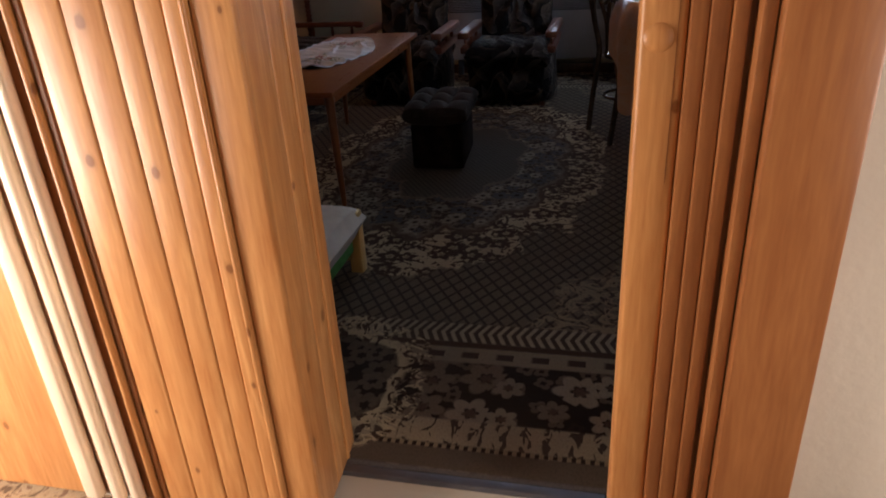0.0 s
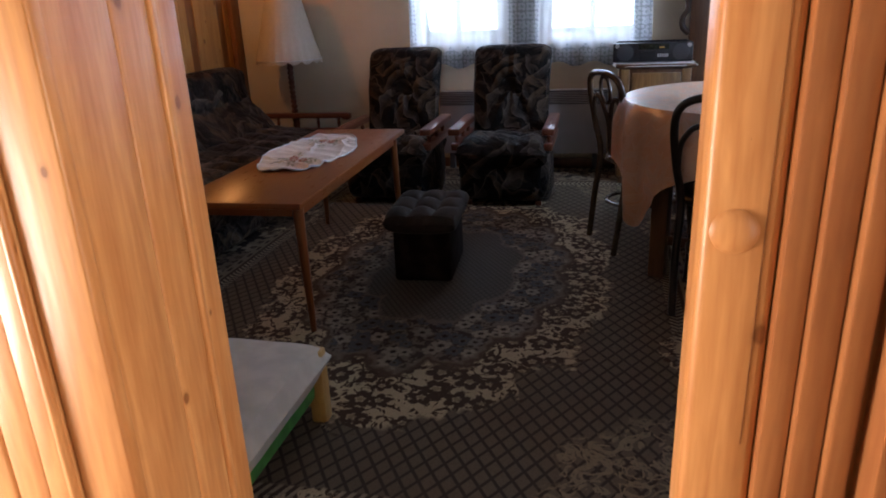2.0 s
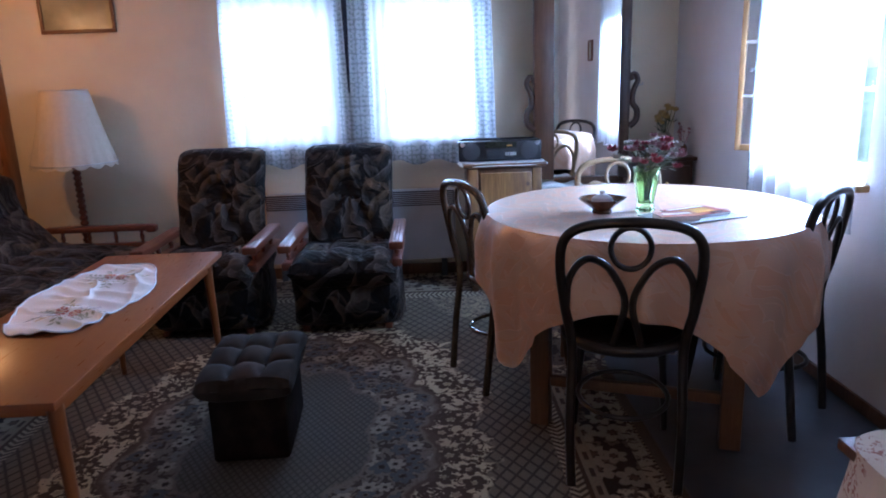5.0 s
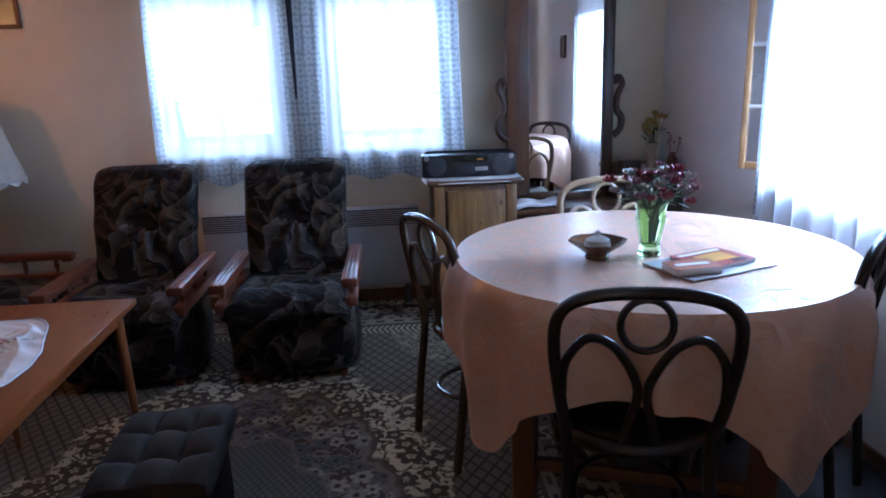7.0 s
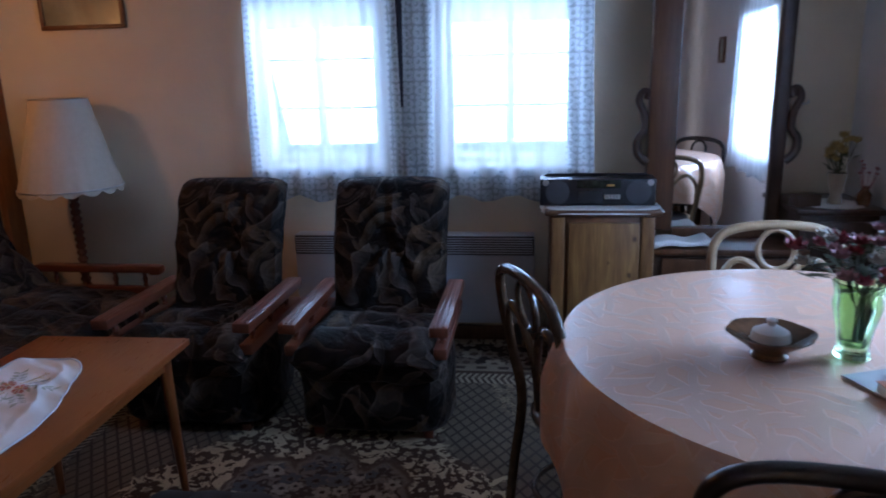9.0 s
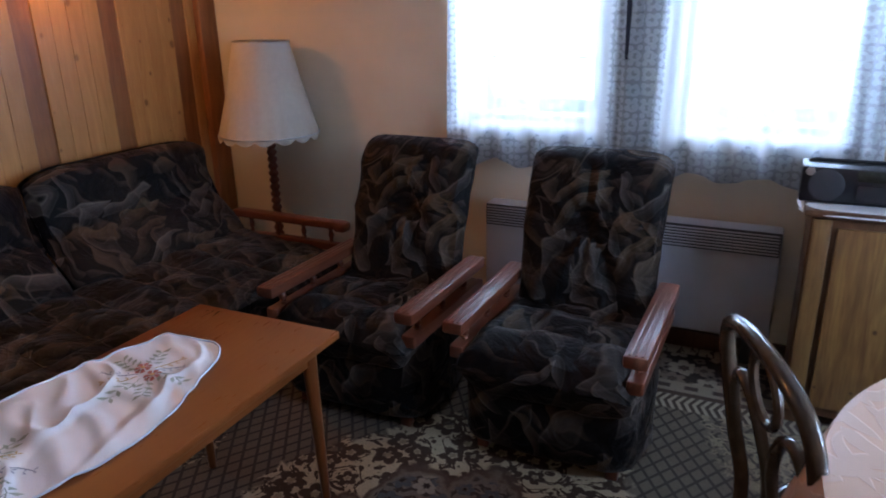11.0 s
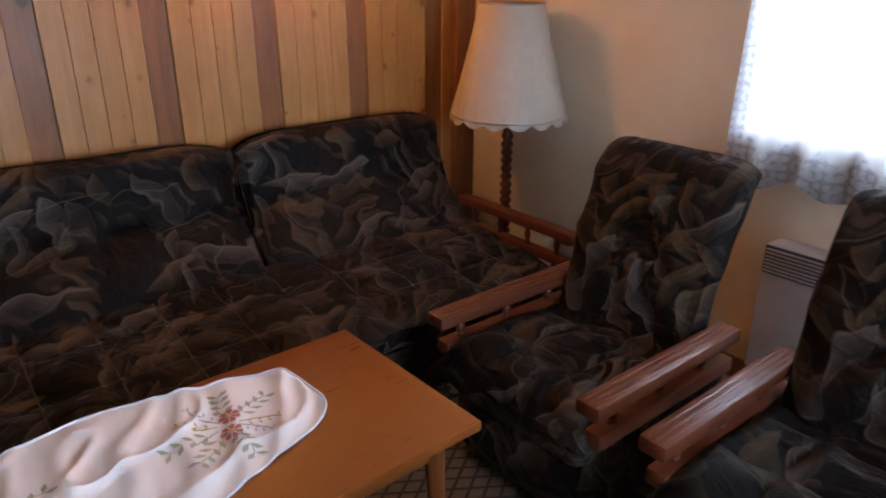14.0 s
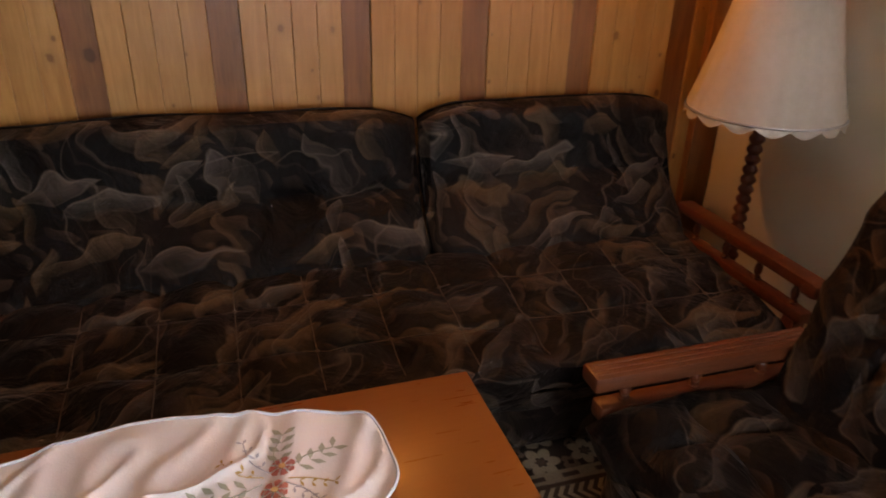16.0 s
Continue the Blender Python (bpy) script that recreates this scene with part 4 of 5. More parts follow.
def coffee_table():
    ob = thing("coffee_table", -1.405, 3.324, 0.006, 1.2, "long orange-brown veneered coffee table with tapered legs", "coffee table")
    w, l, h = 0.525, 1.56, 0.551
    part("tabletop", boxes((-w / 2, w / 2, -l / 2, l / 2, h - 0.024, h), bevel=0.004), TEAK, ob)
    for x0, x1, y0, y1 in ((-w / 2 + 0.04, -w / 2 + 0.058, -l / 2 + 0.09, l / 2 - 0.09), (w / 2 - 0.058, w / 2 - 0.04, -l / 2 + 0.09, l / 2 - 0.09), (-w / 2 + 0.06, w / 2 - 0.06, -l / 2 + 0.085, -l / 2 + 0.103), (-w / 2 + 0.06, w / 2 - 0.06, l / 2 - 0.103, l / 2 - 0.085)):
        part("apron", boxes((x0, x1, y0, y1, h - 0.075, h - 0.025), bevel=0.002), TEAK, ob)
    for sx in (-1, 1):
        for sy in (-1, 1):
            part("leg", tube([(sx * (w / 2 - 0.05), sy * (l / 2 - 0.09), h - 0.026), (sx * (w / 2 - 0.035), sy * (l / 2 - 0.08), -0.001)], 0.023, 12, steps=4, taper=0.5), TEAK_LEG, ob)
    return ob


coffee_table()


def runner_rim(a):
    c, s = math.cos(a), math.sin(a)
    k = 1 + 0.035 * math.cos(6 * a) + 0.02 * math.cos(4 * a)
    return 0.205 * k * math.copysign(abs(c) ** 0.88, c), 0.432 * k * math.copysign(abs(s) ** 0.95, s)


def runner_height(x, y):
    """Soft folds across the cloth and a few sharper creases."""
    n = noise.noise(Vector((x * 5, y * 5, 1)))
    f = 0.5 + 0.5 * math.sin(58 * y + 26 * x + 5 * n)
    crease = max(0.0, 1 - 4.5 * abs(noise.noise(Vector((x * 6 + y * 2, y * 5, 7)))))
    return 0.0015 + (0.0085 * f * f + 0.011 * crease * crease) * max(0.0, 1 - (abs(x) / 0.23) ** 4)


def table_runner():
    ob = thing("table_runner", -1.462, 3.462, 0.5575, 4, "white satin table runner embroidered with red flowers and scalloped edge", "table runner")
    bm = bmesh.new()

    def at(u, v):
        x, y = runner_rim(u * math.tau)
        return Vector((x * v, y * v, runner_height(x * v, y * v)))
    grid(bm, at, 180, 56, True)
    bmesh.ops.remove_doubles(bm, verts=bm.verts, dist=0.0004)
    part("cloth", bm, SATIN, ob)
    rim = [runner_rim(k * math.tau / 90) for k in range(90)]
    part("edging", tube([(x, y, runner_height(x, y) + 0.001) for x, y in rim], 0.0032, 6, True, 2), EDGING, ob, "pale blue-white crocheted edging")
    rng = random.Random(12)

    def lift(p):
        return Vector((p[0], p[1], runner_height(p[0], p[1]) + 0.0018))

    def blossom(x, y, r, matl, heart):
        bm = bmesh.new()
        for k in range(7):
            a = k * math.tau / 7
            for q in range(2):
                rr = r * (1 - 0.35 * q)
                p = [(x + 0.25 * r * math.cos(a), y + 0.25 * r * math.sin(a)), (x + rr * math.cos(a - 0.36), y + rr * math.sin(a - 0.36)), (x + rr * 1.12 * math.cos(a), y + rr * 1.12 * math.sin(a)), (x + rr * math.cos(a + 0.36), y + rr * math.sin(a + 0.36))]
                bm.faces.new([bm.verts.new(lift(w) + Vector((0, 0, 0.0006 * q))) for w in p])
        flower = part("stitched_flower", bm, matl, ob)
        part("stitched_heart", lathe([(r * 0.3, 0), (r * 0.3, 0.001), (0, 0.0016)], 10, Matrix.Translation(lift((x, y)) + Vector((0, 0, 0.001)))), heart, flower)

    def sprig(x, y, a, l, matl, n, dots):
        bm = bmesh.new()
        end = (x + l * math.cos(a), y + l * math.sin(a))
        mid = (x + 0.5 * l * math.cos(a + 0.25), y + 0.5 * l * math.sin(a + 0.25))
        tube([lift((x, y)), lift(mid), lift(end)], 0.0009, 5, bm=bm, steps=4)
        for k in range(n):
            t = (k + 1) / n
            cx, cy = x + t * l * math.cos(a), y + t * l * math.sin(a)
            for s in (-1, 1):
                b_ = a + s * 0.9
                m_ = 0.017 if not dots else 0.008
                p = [(cx, cy), (cx + m_ * math.cos(b_ - 0.35), cy + m_ * math.sin(b_ - 0.35)), (cx + 1.7 * m_ * math.cos(b_), cy + 1.7 * m_ * math.sin(b_)), (cx + m_ * math.cos(b_ + 0.35), cy + m_ * math.sin(b_ + 0.35))]
                bm.faces.new([bm.verts.new(lift(w)) for w in p])
        part("stitched_sprig", bm, matl, ob)

    for s in (1, -1):
        cy = s * 0.225
        blossom(-0.012, cy + 0.015, 0.021, THREAD_RED, THREAD_YELLOW)
        blossom(0.038, cy - 0.005, 0.021, THREAD_RED, THREAD_YELLOW)
        for k in range(9):
            a = k * math.tau / 9 + rng.uniform(-0.2, 0.2)
            sprig(0.012 + 0.022 * math.cos(a), cy + 0.022 * math.sin(a), a, rng.uniform(0.06, 0.105), (THREAD_GREEN, THREAD_BLUE, THREAD_OCHRE, THREAD_GREEN)[k % 4], 4, k % 4 in (1, 2))
    return ob


table_runner()


def ottoman():
    ob = thing("ottoman", -0.857, 3.385, 0.006, 3, "dark velour ottoman with a buttoned cushion top", "ottoman")
    part("body", boxes((-0.135, 0.135, -0.20, 0.20, -0.001, 0.24), bevel=0.016), DARKVEL, ob)
    part("cushion", cushion(0.335, 0.47, 0.125, (3, 3), 0.040, 0.34, 36, 4, 0.006, pose(0, 0, 0.225)), plain("brown_velour", (0.036, 0.023, 0.017), 0.95, var=0.45, scale=10, bump=0.3), ob)
    for x in (-0.055, 0.055):
        for y in (-0.075, 0.075):
            part("button", lathe([(0.009, 0.0), (0.009, 0.004), (0.0, 0.007)], 10, Matrix.Translation((x, y, 0.306))), VELOUR, ob)
    return ob


ottoman()


def floor_lamp():
    ob = thing("floor_lamp", -2.395, 5.362, -0.012, 0, "floor lamp with turned wooden post and white scalloped shade", "floor lamp")
    part("base", lathe([(0.15, 0), (0.15, 0.02), (0.13, 0.035), (0.05, 0.05), (0.03, 0.08)], 28), MAHOGANY, ob)
    prof = [(0.022, 0.07)]
    for k in range(22):
        z = 0.08 + k * 0.036
        prof += [(0.017, z), (0.026, z + 0.012), (0.026, z + 0.022), (0.017, z + 0.034)]
    prof += [(0.03, 0.88), (0.02, 0.92), (0.012, 1.0), (0.012, 1.30)]
    part("post", lathe(prof, 16), MAHOGANY, ob)
    bm = bmesh.new()

    def sh(u, v):
        a = u * math.tau
        r = 0.236 + (0.134 - 0.236) * v + 0.014 * (1 - v) ** 3
        r *= 1 + 0.008 * math.cos(24 * a) * (1 - v)
        z = 0.872 + 0.448 * v - (0.022 * abs(math.sin(a * 8)) if v < 0.01 else 0.012 * abs(math.sin(a * 8)) * max(0, 1 - v * 12))
        return Vector((r * math.cos(a), r * math.sin(a), z))
    grid(bm, sh, 96, 14, True)
    part("shade", bm, SHADE, ob, "white scalloped cloth shade")
    for z, r in ((1.322, 0.134), (0.880, 0.248)):
        part("shade_ring", tube([(r * math.cos(k * math.tau / 16), r * math.sin(k * math.tau / 16), z) for k in range(16)], 0.0035, 6, True, 3), METAL, ob)
    for k in range(3):
        a = k * math.tau / 3
        part("spoke", tube([(0.01 * math.cos(a), 0.01 * math.sin(a), 1.295), (0.134 * math.cos(a), 0.134 * math.sin(a), 1.322)], 0.003, 6, steps=2), METAL, ob)
    return ob


floor_lamp()


def wall_lamp():
    ob = thing("wall_lamp", -2.910, 4.49, 1.70, 0, "lit brass wall lamp with a glowing bulb on the pine boards", "wall lamp")
    part("plate", lathe([(0.05, 0), (0.05, 0.008), (0.03, 0.016)], 20, pose(0, 0, -0.08, 0, 90)), BRASS, ob)
    part("arm", tube([(0.012, 0, -0.08), (0.07, 0, -0.11), (0.13, 0, -0.09), (0.14, 0, -0.05)], 0.007, 8), BRASS, ob)
    part("socket", lathe([(0.02, -0.05), (0.022, -0.01), (0.018, 0.0)], 14, Matrix.Translation((0.14, 0, 0))), BRASS, ob)
    return ob


wall_lamp()


def picture(x, y, z0, z1, w, turn, label):
    ob = thing("picture", x, y, 0, turn, label, "picture")
    f = 0.022
    part("frame", boxes((-w / 2, w / 2, -0.022, 0, z0, z0 + f), (-w / 2, w / 2, -0.022, 0, z1 - f, z1), (-w / 2, -w / 2 + f, -0.022, 0, z0 + f, z1 - f), (w / 2 - f, w / 2, -0.022, 0, z0 + f, z1 - f), bevel=0.004), BROWNWOOD, ob)
    part("print", boxes((-w / 2 + f, w / 2 - f, -0.012, -0.001, z0 + f, z1 - f)), plain("faded_print", (0.30, 0.30, 0.20), 0.3, var=0.5, scale=4), ob, smooth=False)
    return ob


picture(-2.352, Y1, 1.655, 2.015, 0.47, 0, "faded framed picture with a thin brown frame on the cream wall")
picture(X1, 2.75, 1.42, 1.62, 0.16, -90, "small dark framed picture on the white wall")

# ---- window side ----


def heater(x0, x1):
    ob = thing("heater", 0, 5.46, 0, 0, "grey enamelled electric panel heater under the windows", "heater")
    part("body", boxes((x0, x1, 0.0, 0.10, 0.13, 0.595), bevel=0.008), HEATER, ob)
    part("grille", boxes((x0 + 0.004, x1 - 0.004, -0.004, 0.012, 0.495, 0.592), bevel=0.002), GRILLE, ob)
    for k in range(7):
        z = 0.503 + k * 0.0125
        part("slat", boxes((x0 + 0.01, x1 - 0.01, -0.011, -0.003, z, z + 0.005)), HEATER, ob, smooth=False)
    for x in (x0 + 0.08, x1 - 0.08):
        part("foot", boxes((x - 0.02, x + 0.02, 0.03, 0.08, -0.012, 0.135), bevel=0.003), GRILLE, ob)
    part("back_bracket", boxes((x0 + 0.2, x1 - 0.2, 0.10, 0.142, 0.3, 0.4)), GRILLE, ob)
    return ob


heater(-1.26, -0.02)
solid("baseboard", boxes((X0 + 0.1, X1 - 0.002, Y1 - 0.018, Y1 - 0.001, -0.012, 0.07), bevel=0.003), BROWNWOOD, "brown wooden baseboard", "baseboard", kind="structure")
solid("baseboard_east", boxes((X1 - 0.016, X1 - 0.001, 1.2, Y1 - 0.02, -0.012, 0.045), bevel=0.003), BROWNWOOD, "brown wooden baseboard", "baseboard", kind="structure")


def curtain(x, y, z0, z1, w, turn, folds, depth, seed, hem, side, label):
    bm = bmesh.new()

    def at(u, v):
        a = (u - 0.5) * w
        q = folds * math.tau * u + 1.6 * noise.noise(Vector((u * 3, v * 0.7, seed)))
        d = depth * (0.35 + 0.65 * (1 - v)) * math.sin(q) + 0.4 * depth * math.sin(2.3 * q + seed)
        foot = 0.018 * math.sin(a * 26) * (1 - v) ** 8
        return Vector((a * (1 + 0.02 * math.sin(v * 4 + seed) * (1 - v) - 0.05 * v * v), d, foot + v * (z1 - z0)))
    grid(bm, at, 110, 26)
    return solid("curtain", bm, lace("net_lace_" + str(seed), w, hem, *side), label, "curtain", x, y, z0, turn)


def rod(x0, y0, x1, y1, z, label):
    ob = thing("curtain_rod", (x0 + x1) / 2, (y0 + y1) / 2, z, 0, label, "curtain rod")
    d = Vector((x1 - x0, y1 - y0, 0)) / 2
    part("rail", tube([-d, d], 0.011, 10, steps=2), BROWNWOOD, ob)
    n = Vector((0, 1, 0)) if abs(d.x) > abs(d.y) else Vector((1, 0, 0))
    for s in (-0.85, 0.85):
        part("bracket", tube([d * s, d * s + n * 0.09], 0.008, 8, steps=2), METAL, ob)
    return ob


curtain(-1.040, 5.505, 0.775, 2.02, 0.86, 0, 5, 0.020, 1, 0.14, (0.045, 0.13), "white net curtain with lace border over a window")
curtain(-0.190, 5.508, 0.775, 2.02, 0.90, 0, 5, 0.020, 2, 0.14, (0.12, 0.13), "white net curtain with lace border over a window")
curtain(1.378, 3.88, 0.70, 2.05, 0.88, -90, 7, 0.022, 3, 0.015, (0.015, 0.015), "white net curtain over the side window")


def gap_shade():
    """A narrow dark strip that stands in for the shaded gap between the two nets and tapers to its foot."""
    bm = bmesh.new()

    def at(u, v):
        w = 0.012 + 0.030 * v
        return Vector(((u - 0.5) * w, 0.006 * math.sin(u * 9) * v, v * 0.78))
    grid(bm, at, 12, 16)
    grid(bm, lambda u, v: at(u, v) + Vector((0, 0.004, 0)), 12, 16)
    return solid("gap_shade_strip", bm, plain("gap_shade_blue", (0.018, 0.022, 0.040), 0.85, var=0.3, scale=20), "narrow dark blue strip standing in for the shaded gap between the net curtains", "curtain", -0.668, 5.478, 1.235)


gap_shade()
rod(-1.60, 5.51, 0.40, 5.51, 2.03, "brown wooden curtain rod above the windows")
rod(1.37, 3.25, 1.37, 4.45, 2.06, "brown wooden curtain rod above the side window")


def cabinet():
    ob = thing("cabinet", 0.27, 5.22, -0.012, 0, "small golden-brown burl wood cabinet with brown stiles", "cabinet")
    part("body", boxes((-0.225, 0.225, -0.13, 0.20, 0.06, 0.785), bevel=0.006), BROWNWOOD, ob)
    part("top", boxes((-0.25, 0.25, -0.16, 0.21, 0.787, 0.812), bevel=0.008), BROWNWOOD, ob)
    door_ = part("door", boxes((-0.145, 0.16, -0.148, -0.131, 0.10, 0.755), bevel=0.006), BURL, ob)
    part("knob", lathe([(0.005, 0), (0.011, 0.008), (0.0, 0.018)], 12, pose(0.13, -0.148, 0.45, 90)), BRASS, door_)
    for x in (-0.19, 0.193):
        part("stile", boxes((x - 0.028, x + 0.028, -0.142, -0.131, 0.07, 0.78), bevel=0.004), BURL, ob)
    for x in (-0.19, 0.19):
        for y in (-0.10, 0.17):
            part("foot", boxes((x - 0.02, x + 0.02, y - 0.02, y + 0.02, 0, 0.062), bevel=0.004), BROWNWOOD, ob)
    return ob


cabinet()


def mat_rim(a):
    return 0.265 * (1 + 0.02 * math.cos(24 * a)) * math.copysign(abs(math.cos(a)) ** 0.3, math.cos(a)), 0.19 * math.copysign(abs(math.sin(a)) ** 0.3, math.sin(a))


solid("lace_mat", scallop_sheet(mat_rim, 0, -0.02, 24, 0.001, 8), PAPER, "white lace mat on the cabinet", "lace mat", 0.27, 5.245, 0.803)


def radio():
    ob = thing("radio", 0.25, 5.215, 0.807, 0, "black portable radio cassette player on the cabinet", "radio")
    part("body", boxes((-0.25, 0.25, -0.07, 0.07, 0, 0.118), bevel=0.006), PLASTIC_BLACK, ob)
    part("dial_window", boxes((-0.09, 0.10, -0.0735, -0.069, 0.078, 0.112), bevel=0.001), plain("smoked_dial", (0.03, 0.035, 0.025), 0.1, var=0.5, scale=40), ob)
    part("cassette_door", boxes((-0.085, 0.02, -0.0765, -0.069, 0.012, 0.066), bevel=0.003), plain("dark_grey_plastic", (0.035, 0.036, 0.04), 0.25), ob)
    part("label_plate", boxes((0.040, 0.072, -0.0745, -0.069, 0.086, 0.095), bevel=0.001), YELLOW, ob, "small yellow printed plate")
    for s in (-1, 1):
        sp = part("speaker", lathe([(0.052, 0), (0.054, 0.004), (0.048, 0.006), (0.012, 0.001), (0.0, 0.003)], 24, pose(s * 0.175, -0.0705, 0.060, 90)), GRILLE, ob)
        part("tweeter", lathe([(0.014, 0), (0.014, 0.004), (0.0, 0.005)], 14, pose(s * 0.225, -0.0705, 0.102, 90)), METAL, ob)
    for k in range(5):
        part("key", boxes((0.03 + k * 0.014, 0.041 + k * 0.014, -0.076, -0.069, 0.03, 0.05), bevel=0.001), METAL, ob)
    part("handle", tube([(-0.23, 0.03, 0.10), (-0.22, 0.03, 0.122), (-0.15, 0.03, 0.124), (0.15, 0.03, 0.124), (0.22, 0.03, 0.122), (0.23, 0.03, 0.10)], 0.006, 8), PLASTIC_BLACK, ob)
    return ob


radio()


def pier_mirror():
    ob = thing("pier_mirror", 0.790, 5.38, -0.012, 0, "tall mirror in a carved brown wooden frame on a low console", "mirror")
    z0, z1 = 0.672, 2.22
    part("mirror_glass", boxes((-0.175, 0.24, -0.004, 0.0, z0 + 0.002, z1)), MIRROR, ob, "clear silvered mirror glass", smooth=False)
    part("backboard", boxes((-0.30, 0.30, 0.002, 0.03, z0, z1 + 0.06)), WALNUT, ob, smooth=False)
    # right post takes the darker wood, its shaded side put into the colour
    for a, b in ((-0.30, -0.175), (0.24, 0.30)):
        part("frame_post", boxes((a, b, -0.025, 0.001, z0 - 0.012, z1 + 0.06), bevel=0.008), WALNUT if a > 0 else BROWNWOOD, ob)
    part("frame_head", boxes((-0.174, 0.239, -0.025, 0.001, z1 + 0.001, z1 + 0.06), bevel=0.006), BROWNWOOD, ob)
    part("frame_foot", boxes((-0.174, 0.239, -0.03, 0.001, z0 - 0.045, z0 + 0.001), bevel=0.004), BROWNWOOD, ob)
    for s in (-1, 1):
        x = s * 0.302
        bm = tube([(x, -0.012, 0.98), (x + s * 0.04, -0.012, 1.02), (x + s * 0.045, -0.012, 1.08), (x + s * 0.015, -0.012, 1.13), (x + s * 0.02, -0.012, 1.20), (x + s * 0.045, -0.012, 1.26), (x + s * 0.03, -0.012, 1.30), (x + s * 0.005, -0.012, 1.295), (x + s * 0.014, -0.012, 1.265)], 0.021, 10, taper=0.7)
        part("carved_scroll", bm, WALNUT, ob)
    part("hook", tube([(0.33, -0.02, 1.235), (0.37, -0.025, 1.235), (0.375, -0.025, 1.25)], 0.004, 6), METAL, ob)
    part("console_top", boxes((-0.33, 0.36, -0.26, 0.03, 0.600, 0.628), bevel=0.006), BROWNWOOD, ob)
    part("console_body", boxes((-0.30, 0.33, -0.22, 0.03, 0.46, 0.599), bevel=0.004), WALNUT, ob)
    part("drawer", boxes((-0.25, 0.28, -0.236, -0.221, 0.48, 0.58), bevel=0.004), BROWNWOOD, ob)
    for x in (-0.27, 0.30):
        for y in (-0.19, 0.0):
            part("leg", boxes((x - 0.024, x + 0.024, y - 0.024, y + 0.024, 0, 0.461), bevel=0.005), WALNUT, ob)
    part("wall_block", boxes((-0.2, 0.2, 0.03, 0.218, 1.4, 1.46)), WALNUT, ob)
    return ob


pier_mirror()
solid("folded_cloth", cushion(0.30, 0.15, 0.035, (0, 0), 0, 0.25, 20, 6, 0.02), PAPER, "crumpled white cloth on the mirror console", "cloth", 0.605, 5.20, 0.617, 8)


def corner_table():
    ob = thing("corner_table", 1.272, 5.33, -0.012, 0, "dark walnut corner chest with a moulded top", "chest")
    part("body", boxes((-0.16, 0.165, -0.16, 0.22, 0.06, 0.772), bevel=0.005), WALNUT, ob)
    part("top", boxes((-0.185, 0.18, -0.19, 0.24, 0.774, 0.800), bevel=0.006), WALNUT, ob)
    for k in range(3):
        d = part("drawer", boxes((-0.14, 0.145, -0.174, -0.161, 0.09 + k * 0.225, 0.295 + k * 0.225), bevel=0.005), WALNUT, ob)
        part("knob", lathe([(0.005, 0), (0.012, 0.008), (0.0, 0.02)], 12, pose(0, -0.174, 0.19 + k * 0.225, 90)), BRASS, d)
    for x in (-0.14, 0.145):
        for y in (-0.13, 0.19):
            part("foot", boxes((x - 0.02, x + 0.02, y - 0.02, y + 0.02, 0, 0.062), bevel=0.003), WALNUT, ob)
    return ob


corner_table()
solid("doily", scallop_sheet(lambda a: (0.135 * (1 + 0.03 * math.cos(16 * a)) * math.cos(a), 0.135 * (1 + 0.03 * math.cos(16 * a)) * math.sin(a)), 0, 0, 24, 0.001, 9), PAPER, "round white crocheted doily on the dark chest", "doily", 1.272, 5.28, 0.790)


def bloom(bm, c, r, n, rng, tilt=0.5):
    """A flower head of n cupped petals round c."""
    for layer in range(2):
        for k in range(n):
            a = (k + 0.5 * layer) * math.tau / n + rng.random() * 0.3
            out = Vector((math.cos(a), math.sin(a), tilt + 0.5 * layer)).normalized()
            side = Vector((-math.sin(a), math.cos(a), 0))
            w = r * (0.5 - 0.15 * layer)
            p = [c, c + out * r * 0.5 + side * w, c + out * r * 1.0 + Vector((0, 0, r * 0.25)), c + out * r * 0.5 - side * w]
            bm.faces.new([bm.verts.new(q) for q in p])
    return bm


def leaf_blade(bm, c, way, l, w):
    side = way.cross(Vector((0, 0, 1)))
    side = side.normalized() if side.length > 1e-4 else Vector((1, 0, 0))
    p = [c, c + way * l * 0.45 + side * w, c + way * l, c + way * l * 0.45 - side * w]
    bm.faces.new([bm.verts.new(q) for q in p])


